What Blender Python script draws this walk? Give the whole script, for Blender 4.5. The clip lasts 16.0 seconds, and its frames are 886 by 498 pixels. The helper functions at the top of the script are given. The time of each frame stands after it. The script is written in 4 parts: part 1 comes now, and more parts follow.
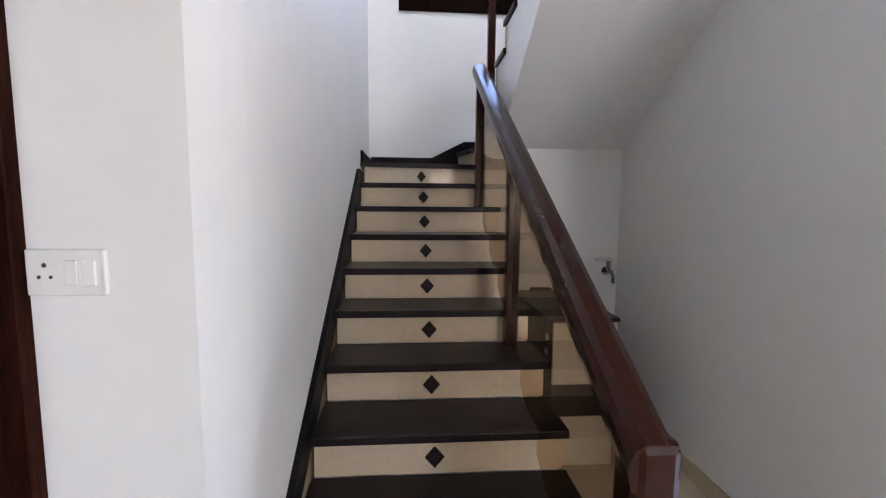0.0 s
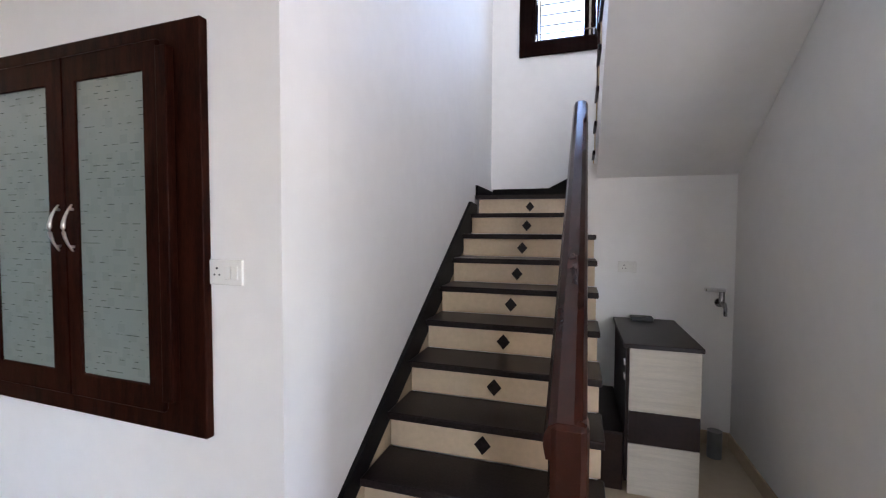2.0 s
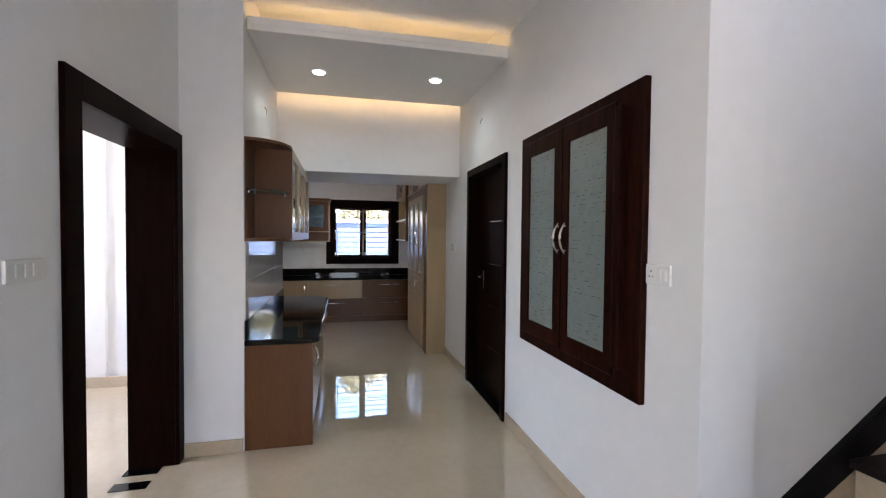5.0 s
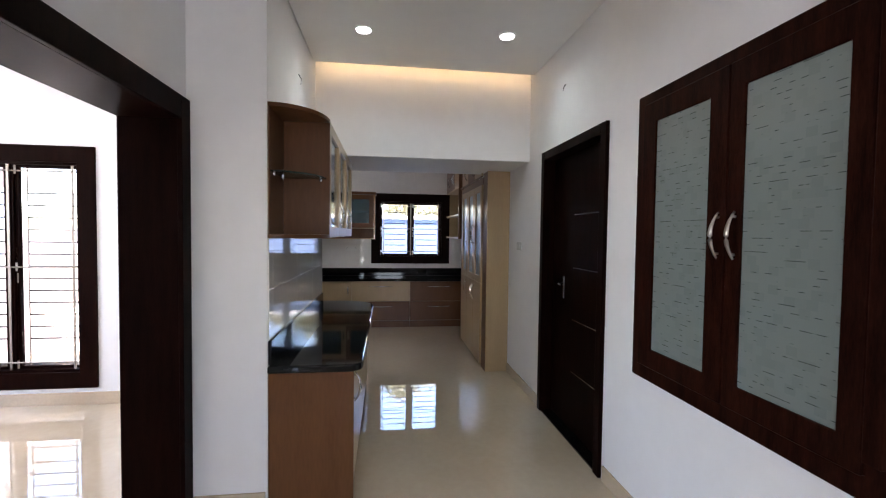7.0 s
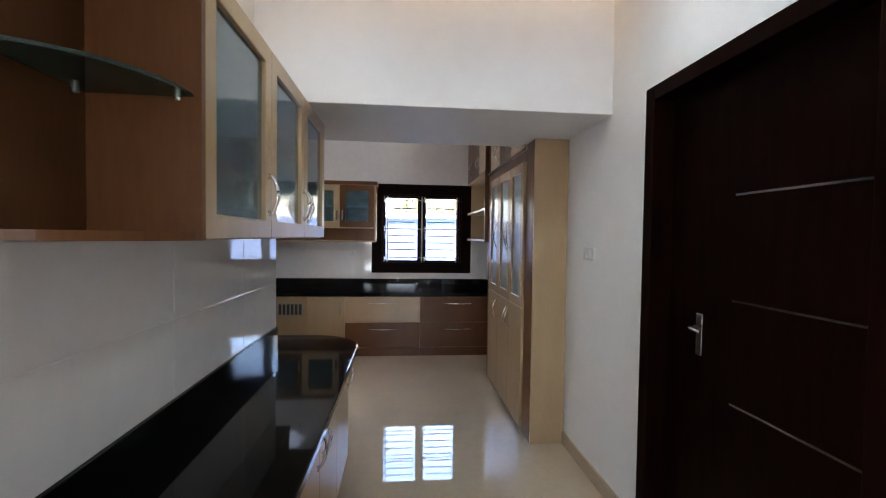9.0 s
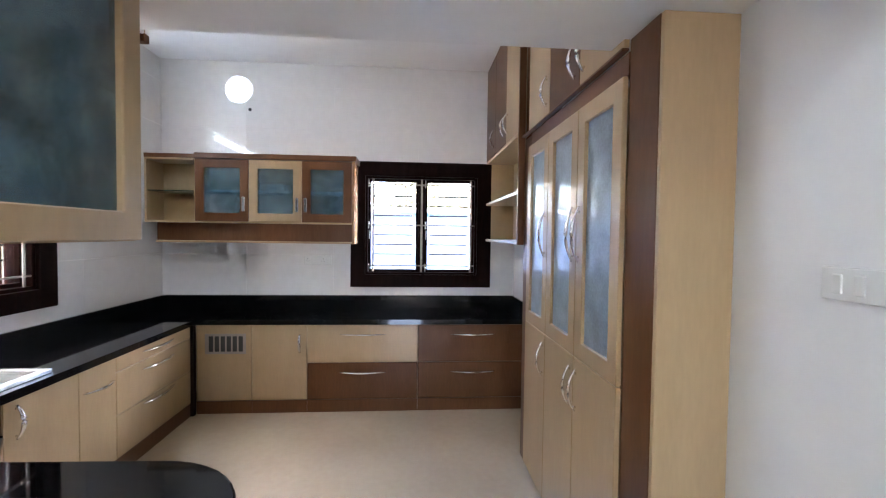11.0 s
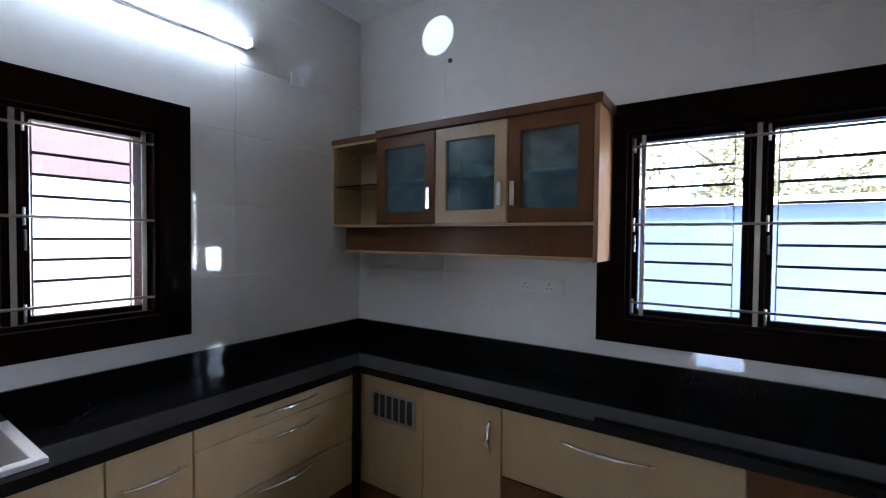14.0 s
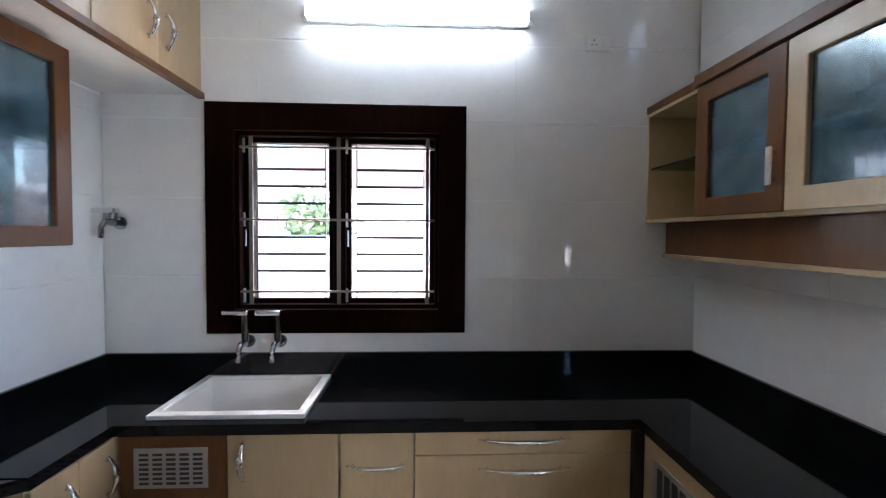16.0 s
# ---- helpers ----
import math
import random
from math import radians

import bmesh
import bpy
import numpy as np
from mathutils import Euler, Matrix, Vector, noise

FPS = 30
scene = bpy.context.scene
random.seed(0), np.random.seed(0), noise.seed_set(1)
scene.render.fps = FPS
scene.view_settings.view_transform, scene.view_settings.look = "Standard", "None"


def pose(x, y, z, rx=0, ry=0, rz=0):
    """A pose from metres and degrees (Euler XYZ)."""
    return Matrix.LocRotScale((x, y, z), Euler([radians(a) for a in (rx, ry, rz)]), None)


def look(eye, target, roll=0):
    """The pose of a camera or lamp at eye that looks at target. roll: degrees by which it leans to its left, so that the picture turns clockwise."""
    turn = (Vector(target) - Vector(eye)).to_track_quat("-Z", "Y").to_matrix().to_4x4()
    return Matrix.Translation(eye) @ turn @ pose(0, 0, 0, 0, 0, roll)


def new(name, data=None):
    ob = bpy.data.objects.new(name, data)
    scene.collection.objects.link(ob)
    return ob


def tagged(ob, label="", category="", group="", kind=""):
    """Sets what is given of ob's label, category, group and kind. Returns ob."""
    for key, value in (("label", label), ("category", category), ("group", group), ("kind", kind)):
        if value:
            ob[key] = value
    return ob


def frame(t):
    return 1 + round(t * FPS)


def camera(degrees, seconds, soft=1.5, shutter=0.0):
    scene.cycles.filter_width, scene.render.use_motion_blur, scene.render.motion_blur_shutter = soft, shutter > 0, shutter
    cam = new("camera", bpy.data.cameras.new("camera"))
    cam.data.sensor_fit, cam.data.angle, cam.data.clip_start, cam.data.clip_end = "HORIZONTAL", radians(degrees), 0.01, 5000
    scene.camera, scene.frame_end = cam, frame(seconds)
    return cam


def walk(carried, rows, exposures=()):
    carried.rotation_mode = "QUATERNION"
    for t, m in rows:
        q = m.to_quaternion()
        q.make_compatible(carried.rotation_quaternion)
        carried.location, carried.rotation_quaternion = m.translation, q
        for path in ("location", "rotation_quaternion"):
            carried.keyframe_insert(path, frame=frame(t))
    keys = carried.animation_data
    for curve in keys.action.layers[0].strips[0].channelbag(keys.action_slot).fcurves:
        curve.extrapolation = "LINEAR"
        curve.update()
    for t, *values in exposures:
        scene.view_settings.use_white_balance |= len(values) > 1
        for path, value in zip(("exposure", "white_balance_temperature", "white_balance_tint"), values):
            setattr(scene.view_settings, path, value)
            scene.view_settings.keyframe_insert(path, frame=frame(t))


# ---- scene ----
cam = camera(91.6, 16.0, soft=1.15, shutter=0.12)
# seconds, x, y, z, yaw, pitch, roll
PATH = [
    (0, -0.128, -0.081, 1.420, -2.34, -5.75, -0.47),
    (0.5, -0.077, -0.134, 1.420, -2.48, -4.49, -0.49),
    (1, 0.030, -0.243, 1.420, -0.43, -3.66, -0.69),
    (1.5, 0.186, -0.339, 1.430, 8.08, -2.89, -0.31),
    (2, 0.368, -0.386, 1.436, 19.39, -2.42, -0.26),
    (2.5, 0.539, -0.444, 1.449, 31.61, -2.05, -0.36),
    (3, 0.638, -0.485, 1.446, 42.61, -1.87, -0.33),
    (3.5, 0.719, -0.503, 1.440, 52.50, -1.72, -0.35),
    (4, 0.752, -0.538, 1.445, 62.81, -1.62, -0.31),
    (4.5, 0.738, -0.548, 1.445, 71.22, -1.56, -0.40),
    (5, 0.727, -0.541, 1.442, 76.83, -1.60, -0.56),
    (7.5, -0.401, -0.575, 1.428, 82.86, -1.95, -0.78),
    (8, -0.786, -0.567, 1.422, 83.45, -1.88, -0.88),
    (8.5, -1.161, -0.500, 1.419, 84.07, -1.73, -0.85),
    (11, -3.184, -0.266, 1.425, 85.81, -1.84, -0.72),
    (11.5, -3.526, -0.255, 1.420, 85.63, -1.66, -0.90),
    (12, -3.823, -0.225, 1.415, 88.63, -1.53, -0.92),
    (12.5, -4.134, -0.195, 1.424, 96.40, -1.34, -0.76),
    (13, -4.425, -0.165, 1.430, 104.91, -1.36, -0.57),
    (13.5, -4.718, -0.188, 1.426, 114.62, -1.51, -0.52),
    (14, -4.943, -0.264, 1.440, 123.78, -1.46, -0.52),
    (14.5, -5.195, -0.266, 1.440, 136.57, -1.51, -0.48),
    (15, -5.423, -0.282, 1.434, 150.43, -1.83, -0.55),
    (15.5, -5.639, -0.311, 1.439, 164.02, -1.87, -0.44),
    (16, -5.797, -0.356, 1.441, 177.43, -1.93, -0.38),
]
EXPOSURES = [(0, 4.47, 6350, 20), (3, 4.25, 6400, 20), (5, 3.98, 6400, 19), (7.5, 4.0, 6400, 20), (8.7, 4.3, 6350, 19), (11, 5.36, 6050, 19),
             (12, 5.24, 6050, 19), (12.5, 4.9, 5950, 18), (13, 4.8, 5900, 17), (14.5, 3.66, 5550, 15), (15, 3.76, 5650, 15), (16, 4.53, 5950, 15)]
walk(cam, [(t, pose(x, y, z, 90 + pitch, roll, yaw)) for t, x, y, z, yaw, pitch, roll in PATH], EXPOSURES)

# ---- light ----
world = bpy.data.worlds.new("sky")
scene.world = world
world.use_nodes = True
wn = world.node_tree.nodes
sky = wn.new("ShaderNodeTexSky")
sky.sky_type = "NISHITA"
sky.sun_disc = False
sky.sun_elevation, sky.sun_rotation = radians(68), radians(108)
world.node_tree.links.new(sky.outputs[0], wn["Background"].inputs[0])
wn["Background"].inputs[1].default_value = 0.14


def lamp(name, kind, energy, m, color=(1, 1, 1), **kw):
    d = bpy.data.lights.new(name, kind)
    d.energy, d.color = energy, color
    if kind == "AREA":
        d.shape, d.size, d.size_y = "RECTANGLE", kw["size"][0], kw["size"][1]
    if kind == "SUN":
        d.angle = kw["angle"]
    if kind == "SPOT":
        d.spot_size, d.spot_blend, d.shadow_soft_size = radians(kw["cone"]), 1.0, 0.05
    ob = new(name, d)
    ob.matrix_world = m
    return ob


lamp("sun", "SUN", 2.6, look((4.5, -1.5, 12), (0, 0, 0)), (1, 0.95, 0.88), angle=radians(0.5))
# added fill lamps, set in made-up openings that are out of view
lamp("east_fill_light", "AREA", 1.3, look((4.39, -0.45, 1.65), (0, -0.45, 1.55)), (0.93, 0.97, 1.0), size=(1.1, 1.1))
lamp("south_fill_light", "AREA", 3.9, look((3.0, -5.59, 1.55), (3.0, 0, 1.55)), (0.95, 0.98, 1.0), size=(1.4, 1.2))
lamp("bedroom_fill_light", "AREA", 3.2, look((-1.6, -5.59, 1.55), (-1.6, 0, 1.55)), (0.93, 0.97, 1.0), size=(1.6, 1.4))
lamp("upper_stair_fill_light", "AREA", 2.2, look((1.26, 1.9, 5.0), (-0.5, 1.85, 4.6)), (0.93, 0.97, 1.0), size=(1.0, 0.9))
# added lamps hidden out in the yard, boosting skylight through the kitchen windows
lamp("back_sky_fill", "AREA", 10.5, look((-9.2, 2.3, 2.6), (-6.0, -1.7, 1.2)), (0.88, 0.95, 1.0), size=(1.5, 1.4))
lamp("sink_sky_fill", "AREA", 6.5, look((-5.38, -3.6, 3.1), (-5.38, -2.1, 1.1)), (1.0, 0.87, 0.75), size=(1.6, 0.9))
# unseen low lamps added to imitate light bounced off the yard
lamp("back_bounce_fill", "AREA", 9, look((-9.0, 2.1, 0.9), (-5.6, -1.0, 2.5)), (0.84, 0.94, 1.0), size=(1.5, 1.0))
lamp("sink_bounce_fill", "AREA", 4, look((-5.38, -3.5, 0.3), (-5.3, -1.2, 2.7)), (1.0, 0.84, 0.70), size=(1.6, 0.9))
for sx, sy in ((-3.075, -0.735), (-3.015, 0.252)):
    lamp("downlight_beam", "SPOT", 1.35, look((sx, sy, 2.80), (sx, sy, 0)), (0.84, 1.0, 0.97), cone=150)

# ---- materials ----


def mat(name, base, rough=0.5, metal=0.0, spread=0.06, scale=3.0, bump=0.0, bump_scale=60.0, stretch=None, trans=0.0,
        emit=None, coat=0.0, second=None, ior=1.5, spec=0.5):
    m = bpy.data.materials.new(name)
    m.use_nodes = True
    nt = m.node_tree
    b = nt.nodes["Principled BSDF"]
    b.inputs["Roughness"].default_value = rough
    b.inputs["Metallic"].default_value = metal
    b.inputs["Transmission Weight"].default_value = trans
    b.inputs["Coat Weight"].default_value = coat
    b.inputs["Coat Roughness"].default_value = 0.025
    b.inputs["IOR"].default_value = ior
    b.inputs["Specular IOR Level"].default_value = spec
    co = nt.nodes.new("ShaderNodeTexCoord")
    mp = nt.nodes.new("ShaderNodeMapping")
    mp.inputs["Scale"].default_value = stretch or (1, 1, 1)
    nt.links.new(co.outputs["Object"], mp.inputs["Vector"])
    n1 = nt.nodes.new("ShaderNodeTexNoise")
    n1.inputs["Scale"].default_value, n1.inputs["Detail"].default_value = scale, 6
    n2 = nt.nodes.new("ShaderNodeTexNoise")
    n2.inputs["Scale"].default_value, n2.inputs["Detail"].default_value = scale * 9, 3
    for n in (n1, n2):
        nt.links.new(mp.outputs[0], n.inputs["Vector"])
    mixn = nt.nodes.new("ShaderNodeMix")
    mixn.inputs[0].default_value = 0.4
    nt.links.new(n1.outputs[0], mixn.inputs[2])
    nt.links.new(n2.outputs[0], mixn.inputs[3])
    ramp = nt.nodes.new("ShaderNodeValToRGB")
    lo, hi = [max(0, v * (1 - spread)) for v in base], [min(1, v * (1 + spread)) for v in (second or base)]
    ramp.color_ramp.elements[0].position, ramp.color_ramp.elements[1].position = 0.36, 0.64
    ramp.color_ramp.elements[0].color, ramp.color_ramp.elements[1].color = (*lo, 1), (*hi, 1)
    nt.links.new(mixn.outputs[0], ramp.inputs[0])
    nt.links.new(ramp.outputs[0], b.inputs["Base Color"])
    if bump:
        n3 = nt.nodes.new("ShaderNodeTexNoise")
        n3.inputs["Scale"].default_value, n3.inputs["Detail"].default_value = bump_scale, 4
        nt.links.new(mp.outputs[0], n3.inputs["Vector"])
        bp = nt.nodes.new("ShaderNodeBump")
        bp.inputs["Strength"].default_value, bp.inputs["Distance"].default_value = bump, 0.004
        nt.links.new(n3.outputs[0], bp.inputs["Height"])
        nt.links.new(bp.outputs[0], b.inputs["Normal"])
    if emit:
        b.inputs["Emission Color"].default_value = (*emit[0], 1)
        b.inputs["Emission Strength"].default_value = emit[1]
    return m


PAINT = mat("white_wall_paint", (0.80, 0.80, 0.79), 0.55, spread=0.025, scale=1.2, bump=0.12, bump_scale=45)
CEIL = mat("ceiling_paint", (0.84, 0.84, 0.83), 0.7, spread=0.02, scale=1.0, bump=0.05)
TILE = mat("glazed_wall_tile", (0.78, 0.762, 0.73), 0.045, spec=0.8, spread=0.025, scale=1.6, bump=0.02, bump_scale=5, second=(0.80, 0.782, 0.752), coat=0.35)
GROUT = mat("tile_grout", (0.82, 0.80, 0.77), 0.25)
FLOOR = mat("polished_floor_tile", (0.55, 0.457, 0.330), 0.016, spread=0.025, scale=2.2, second=(0.575, 0.482, 0.352), spec=1.0, coat=0.5)
SKIRT = mat("beige_skirting_tile", (0.52, 0.42, 0.30), 0.2, spread=0.06, scale=5)
GRANITE = mat("black_granite", (0.0030, 0.0030, 0.0035), 0.05, spread=0.3, scale=90, spec=0.24, second=(0.0055, 0.0055, 0.006))
TREAD = mat("dark_tread_granite", (0.013, 0.0085, 0.0085), 0.30, spec=0.16, spread=0.3, scale=90, second=(0.019, 0.013, 0.0128))
SKIRTG = mat("honed_black_skirting", (0.004, 0.0035, 0.004), 0.5, spec=0.1, spread=0.3, scale=90, second=(0.007, 0.006, 0.0065))
RISER = mat("beige_riser_tile", (0.60, 0.475, 0.33), 0.15, spread=0.08, scale=4)
WOOD = mat("dark_mahogany", (0.0105, 0.0031, 0.0021), 0.34, spread=0.35, scale=5, stretch=(6, 6, 0.7), second=(0.021, 0.0060, 0.0034), bump=0.05, spec=0.03)
DWOOD = mat("near_black_mahogany", (0.0048, 0.0014, 0.0009), 0.38, spread=0.35, scale=5, stretch=(6, 6, 0.7), second=(0.0080, 0.0024, 0.0015), bump=0.05, spec=0.02)
RAILW = mat("polished_red_mahogany", (0.024, 0.0058, 0.0035), 0.2, spread=0.12, scale=6, stretch=(4, 0.6, 4), second=(0.028, 0.007, 0.0042), coat=0.05, spec=0.16)
BEIGE = mat("beige_laminate", (0.405, 0.283, 0.152), 0.32, spread=0.025, scale=3, second=(0.43, 0.303, 0.166), stretch=(3, 3, 0.5))
BROWN = mat("brown_laminate", (0.112, 0.046, 0.0165), 0.32, spread=0.06, scale=3, spec=0.2, second=(0.130, 0.055, 0.021), stretch=(3, 3, 0.5))
TAN = mat("tan_laminate", (0.30, 0.155, 0.07), 0.25, spread=0.06, scale=3, second=(0.34, 0.18, 0.085), stretch=(3, 3, 0.5))
INNER = mat("cabinet_inner_laminate", (0.46, 0.33, 0.18), 0.4, spread=0.06, scale=3)
CREAM = mat("cream_grained_laminate", (0.50, 0.455, 0.375), 0.4, spread=0.10, scale=4, stretch=(1, 1, 14))
DARKLAM = mat("dark_brown_laminate", (0.020, 0.010, 0.007), 0.4, spec=0.15, spread=0.25, scale=6)
CHROME = mat("chrome", (0.75, 0.75, 0.76), 0.12, metal=1.0, spread=0.02)
STEEL = mat("brushed_steel", (0.58, 0.56, 0.53), 0.3, metal=1.0, spread=0.04, scale=20)
# dark reflections of chrome tap bodies put into the colour; also dims door fittings
DCHROME = mat("darkened_metal", (0.30, 0.30, 0.31), 0.16, metal=1.0, spread=0.04)
BARS = mat("dull_window_steel", (0.30, 0.27, 0.23), 0.42, metal=0.7, spread=0.08, scale=20)
IRON = mat("dark_painted_iron", (0.015, 0.014, 0.014), 0.5, spread=0.2)
ACRYL = mat("frosted_white_acrylic", (0.55, 0.57, 0.59), 0.7, spread=0.02)
tr_ = ACRYL.node_tree.nodes.new("ShaderNodeBsdfTranslucent")
tr_.inputs[0].default_value = (0.55, 0.55, 0.55, 1)
ACRYL.node_tree.links.new(tr_.outputs[0], ACRYL.node_tree.nodes["Material Output"].inputs[0])
FROST = mat("frosted_blue_glass", (0.16, 0.33, 0.42), 0.13, spread=0.22, scale=12, trans=0.82, bump=0.14, bump_scale=45, second=(0.27, 0.47, 0.57), coat=0.5)
FROSTB = mat("frosted_pale_blue_glass", (0.30, 0.41, 0.49), 0.30, spread=0.14, scale=9, trans=0.5, bump=0.08, bump_scale=45, second=(0.44, 0.56, 0.64), coat=0.3)
TEXGLASS = mat("etched_white_glass", (0.155, 0.19, 0.175), 0.22, spread=0.1, scale=10, bump=0.2, bump_scale=26, second=(0.185, 0.22, 0.20))
nt = TEXGLASS.node_tree
bs = nt.nodes["Principled BSDF"]
tc = nt.nodes.new("ShaderNodeTexCoord")
sep, com = nt.nodes.new("ShaderNodeSeparateXYZ"), nt.nodes.new("ShaderNodeCombineXYZ")
nt.links.new(tc.outputs["Object"], sep.inputs[0])
nt.links.new(sep.outputs["X"], com.inputs["X"])
nt.links.new(sep.outputs["Z"], com.inputs["Y"])
# a faint mosaic of small etched rectangles, with short dark dashes here and there
mos = nt.nodes.new("ShaderNodeTexBrick")
mos.offset, mos.squash = 0.37, 1.0
for key, val in (("Scale", 1.0), ("Brick Width", 0.036), ("Row Height", 0.030), ("Mortar Size", 0.0), ("Mortar Smooth", 0.0), ("Bias", -0.6)):
    mos.inputs[key].default_value = val
mos.inputs["Color1"].default_value = (0.185, 0.220, 0.205, 1)
mos.inputs["Color2"].default_value = (0.140, 0.170, 0.160, 1)
dash = nt.nodes.new("ShaderNodeTexBrick")
dash.offset = 0.37
for key, val in (("Scale", 1.0), ("Brick Width", 0.9), ("Row Height", 0.023), ("Mortar Size", 0.0014), ("Mortar Smooth", 0.3)):
    dash.inputs[key].default_value = val
nt.links.new(com.outputs[0], dash.inputs["Vector"])
wide = nt.nodes.new("ShaderNodeMapping")
wide.inputs["Scale"].default_value = (24, 30, 1)
patch = nt.nodes.new("ShaderNodeTexNoise")
patch.inputs["Scale"].default_value, patch.inputs["Detail"].default_value = 1.0, 1.5
gate = nt.nodes.new("ShaderNodeValToRGB")
gate.color_ramp.elements[0].position, gate.color_ramp.elements[1].position = 0.55, 0.60
blend = nt.nodes.new("ShaderNodeMix")
blend.data_type = "RGBA"
nt.links.new(com.outputs[0], mos.inputs["Vector"])
nt.links.new(com.outputs[0], wide.inputs["Vector"])
nt.links.new(wide.outputs[0], patch.inputs["Vector"])
nt.links.new(patch.outputs[0], gate.inputs[0])
both = nt.nodes.new("ShaderNodeMath")
both.operation = "MULTIPLY"
nt.links.new(gate.outputs[0], both.inputs[0])
nt.links.new(dash.outputs["Fac"], both.inputs[1])
nt.links.new(both.outputs[0], blend.inputs["Factor"])
nt.links.new(mos.outputs[0], blend.inputs[6])
blend.inputs[7].default_value = (0.050, 0.066, 0.060, 1)
nt.links.new(blend.outputs[2], bs.inputs["Base Color"])
CLEAR = mat("clear_glass", (0.97, 0.99, 0.98), 0.0, trans=1.0, spread=0.0, ior=1.1)
SHELFG = mat("green_edge_glass", (0.07, 0.15, 0.13), 0.02, trans=0.7, spread=0.02, ior=1.3)
TINT = mat("bronze_tinted_glass", (0.52, 0.40, 0.28), 0.0, trans=1.0, spread=0.02, ior=1.12)
PLASTIC = mat("white_switch_plastic", (0.78, 0.78, 0.75), 0.25, spread=0.02)
GRILLE = mat("dull_grille_metal", (0.34, 0.30, 0.27), 0.45, metal=0.5, spread=0.05)
DARKP = mat("dark_plastic", (0.02, 0.02, 0.022), 0.4, spread=0.1)
GREYP = mat("grey_plastic", (0.16, 0.17, 0.17), 0.4, spread=0.1)
CERAMIC = mat("white_ceramic", (0.66, 0.64, 0.61), 0.1, spread=0.02, coat=0.3)
TUBE = mat("lit_tube", (0.9, 0.95, 1.0), 0.5, emit=((0.80, 0.92, 1.0), 1.55))
LED = mat("lit_downlight", (1, 1, 1), 0.5, emit=((0.94, 0.98, 1.0), 1.1))
WARM = mat("lit_warm_strip", (1, 0.8, 0.5), 0.5, emit=((1.0, 0.68, 0.32), 0.8))
BLUEWALL = mat("pale_blue_wall", (0.085, 0.122, 0.20), 0.7, spread=0.08, scale=1.5, bump=0.2)
PINKWALL = mat("salmon_wall", (0.215, 0.132, 0.102), 0.7, spread=0.06, scale=1.5, bump=0.2)
OUTWHITE = mat("outdoor_white_wall", (0.72, 0.70, 0.68), 0.7, spread=0.08, scale=1.5, bump=0.2)
GROUND = mat("outdoor_paving", (0.44, 0.40, 0.35), 0.8, spread=0.15, scale=2, bump=0.3)
LEAF = mat("dry_leaf_green", (0.20, 0.19, 0.10), 0.5, spread=0.3, scale=8, second=(0.40, 0.36, 0.20))
LEAFG = mat("fresh_leaf_green", (0.085, 0.14, 0.045), 0.5, spread=0.3, scale=8, second=(0.17, 0.24, 0.09))
BARK = mat("bark", (0.12, 0.085, 0.06), 0.8, spread=0.3, scale=12, bump=0.5)

# ---- building helpers ----
OFFSET = {}


def box(bm, x0, y0, z0, x1, y1, z1, bevel=0.0):
    g = bmesh.ops.create_cube(bm, size=1.0)
    vs = g["verts"]
    for v in vs:
        v.co = Vector(((x0 + x1) / 2 + v.co.x * (x1 - x0), (y0 + y1) / 2 + v.co.y * (y1 - y0), (z0 + z1) / 2 + v.co.z * (z1 - z0)))
    if bevel:
        es = list({e for v in vs for e in v.link_edges})
        bmesh.ops.bevel(bm, geom=es, offset=bevel, segments=2, profile=0.5, affect="EDGES")
    return bm


def boxes(*rows, bevel=0.0):
    bm = bmesh.new()
    for r in rows:
        box(bm, min(r[0], r[3]), min(r[1], r[4]), min(r[2], r[5]), max(r[0], r[3]), max(r[1], r[4]), max(r[2], r[5]), bevel)
    return bm


def rod(bm, a, b, r, seg=12, r2=None):
    a, b = Vector(a), Vector(b)
    d = b - a
    m = Matrix.Translation((a + b) / 2) @ d.to_track_quat("Z", "Y").to_matrix().to_4x4()
    bmesh.ops.create_cone(bm, cap_ends=True, segments=seg, radius1=r, radius2=r if r2 is None else r2, depth=d.length, matrix=m)
    return bm


def sweep(bm, pts, radii, seg=8, flat=1.0):
    """A tube along pts; flat squeezes it along the second cross axis."""
    rings = []
    n = len(pts)
    for i, p in enumerate(pts):
        p = Vector(p)
        d = (Vector(pts[min(i + 1, n - 1)]) - Vector(pts[max(i - 1, 0)])).normalized()
        q = d.to_track_quat("Z", "Y")
        rings.append([bm.verts.new(p + q @ Vector((radii[i] * math.cos(2 * math.pi * k / seg), radii[i] * flat * math.sin(2 * math.pi * k / seg), 0)))
                      for k in range(seg)])
    for a, b in zip(rings, rings[1:]):
        for k in range(seg):
            bm.faces.new((a[k], a[(k + 1) % seg], b[(k + 1) % seg], b[k]))
    bm.faces.new(rings[0][::-1])
    bm.faces.new(rings[-1])
    return bm


def prism(bm, outline, axis, lo, hi):
    """An outline in the two other axes, drawn out along axis (0, 1, 2) from lo to hi."""
    def at(p, w):
        q = list(p)
        q.insert(axis, w)
        return bm.verts.new(q)
    a, b = [at(p, lo) for p in outline], [at(p, hi) for p in outline]
    n = len(outline)
    for k in range(n):
        bm.faces.new((a[k], a[(k + 1) % n], b[(k + 1) % n], b[k]))
    bm.faces.new(a[::-1])
    bm.faces.new(b)
    bmesh.ops.recalc_face_normals(bm, faces=bm.faces[:])
    return bm


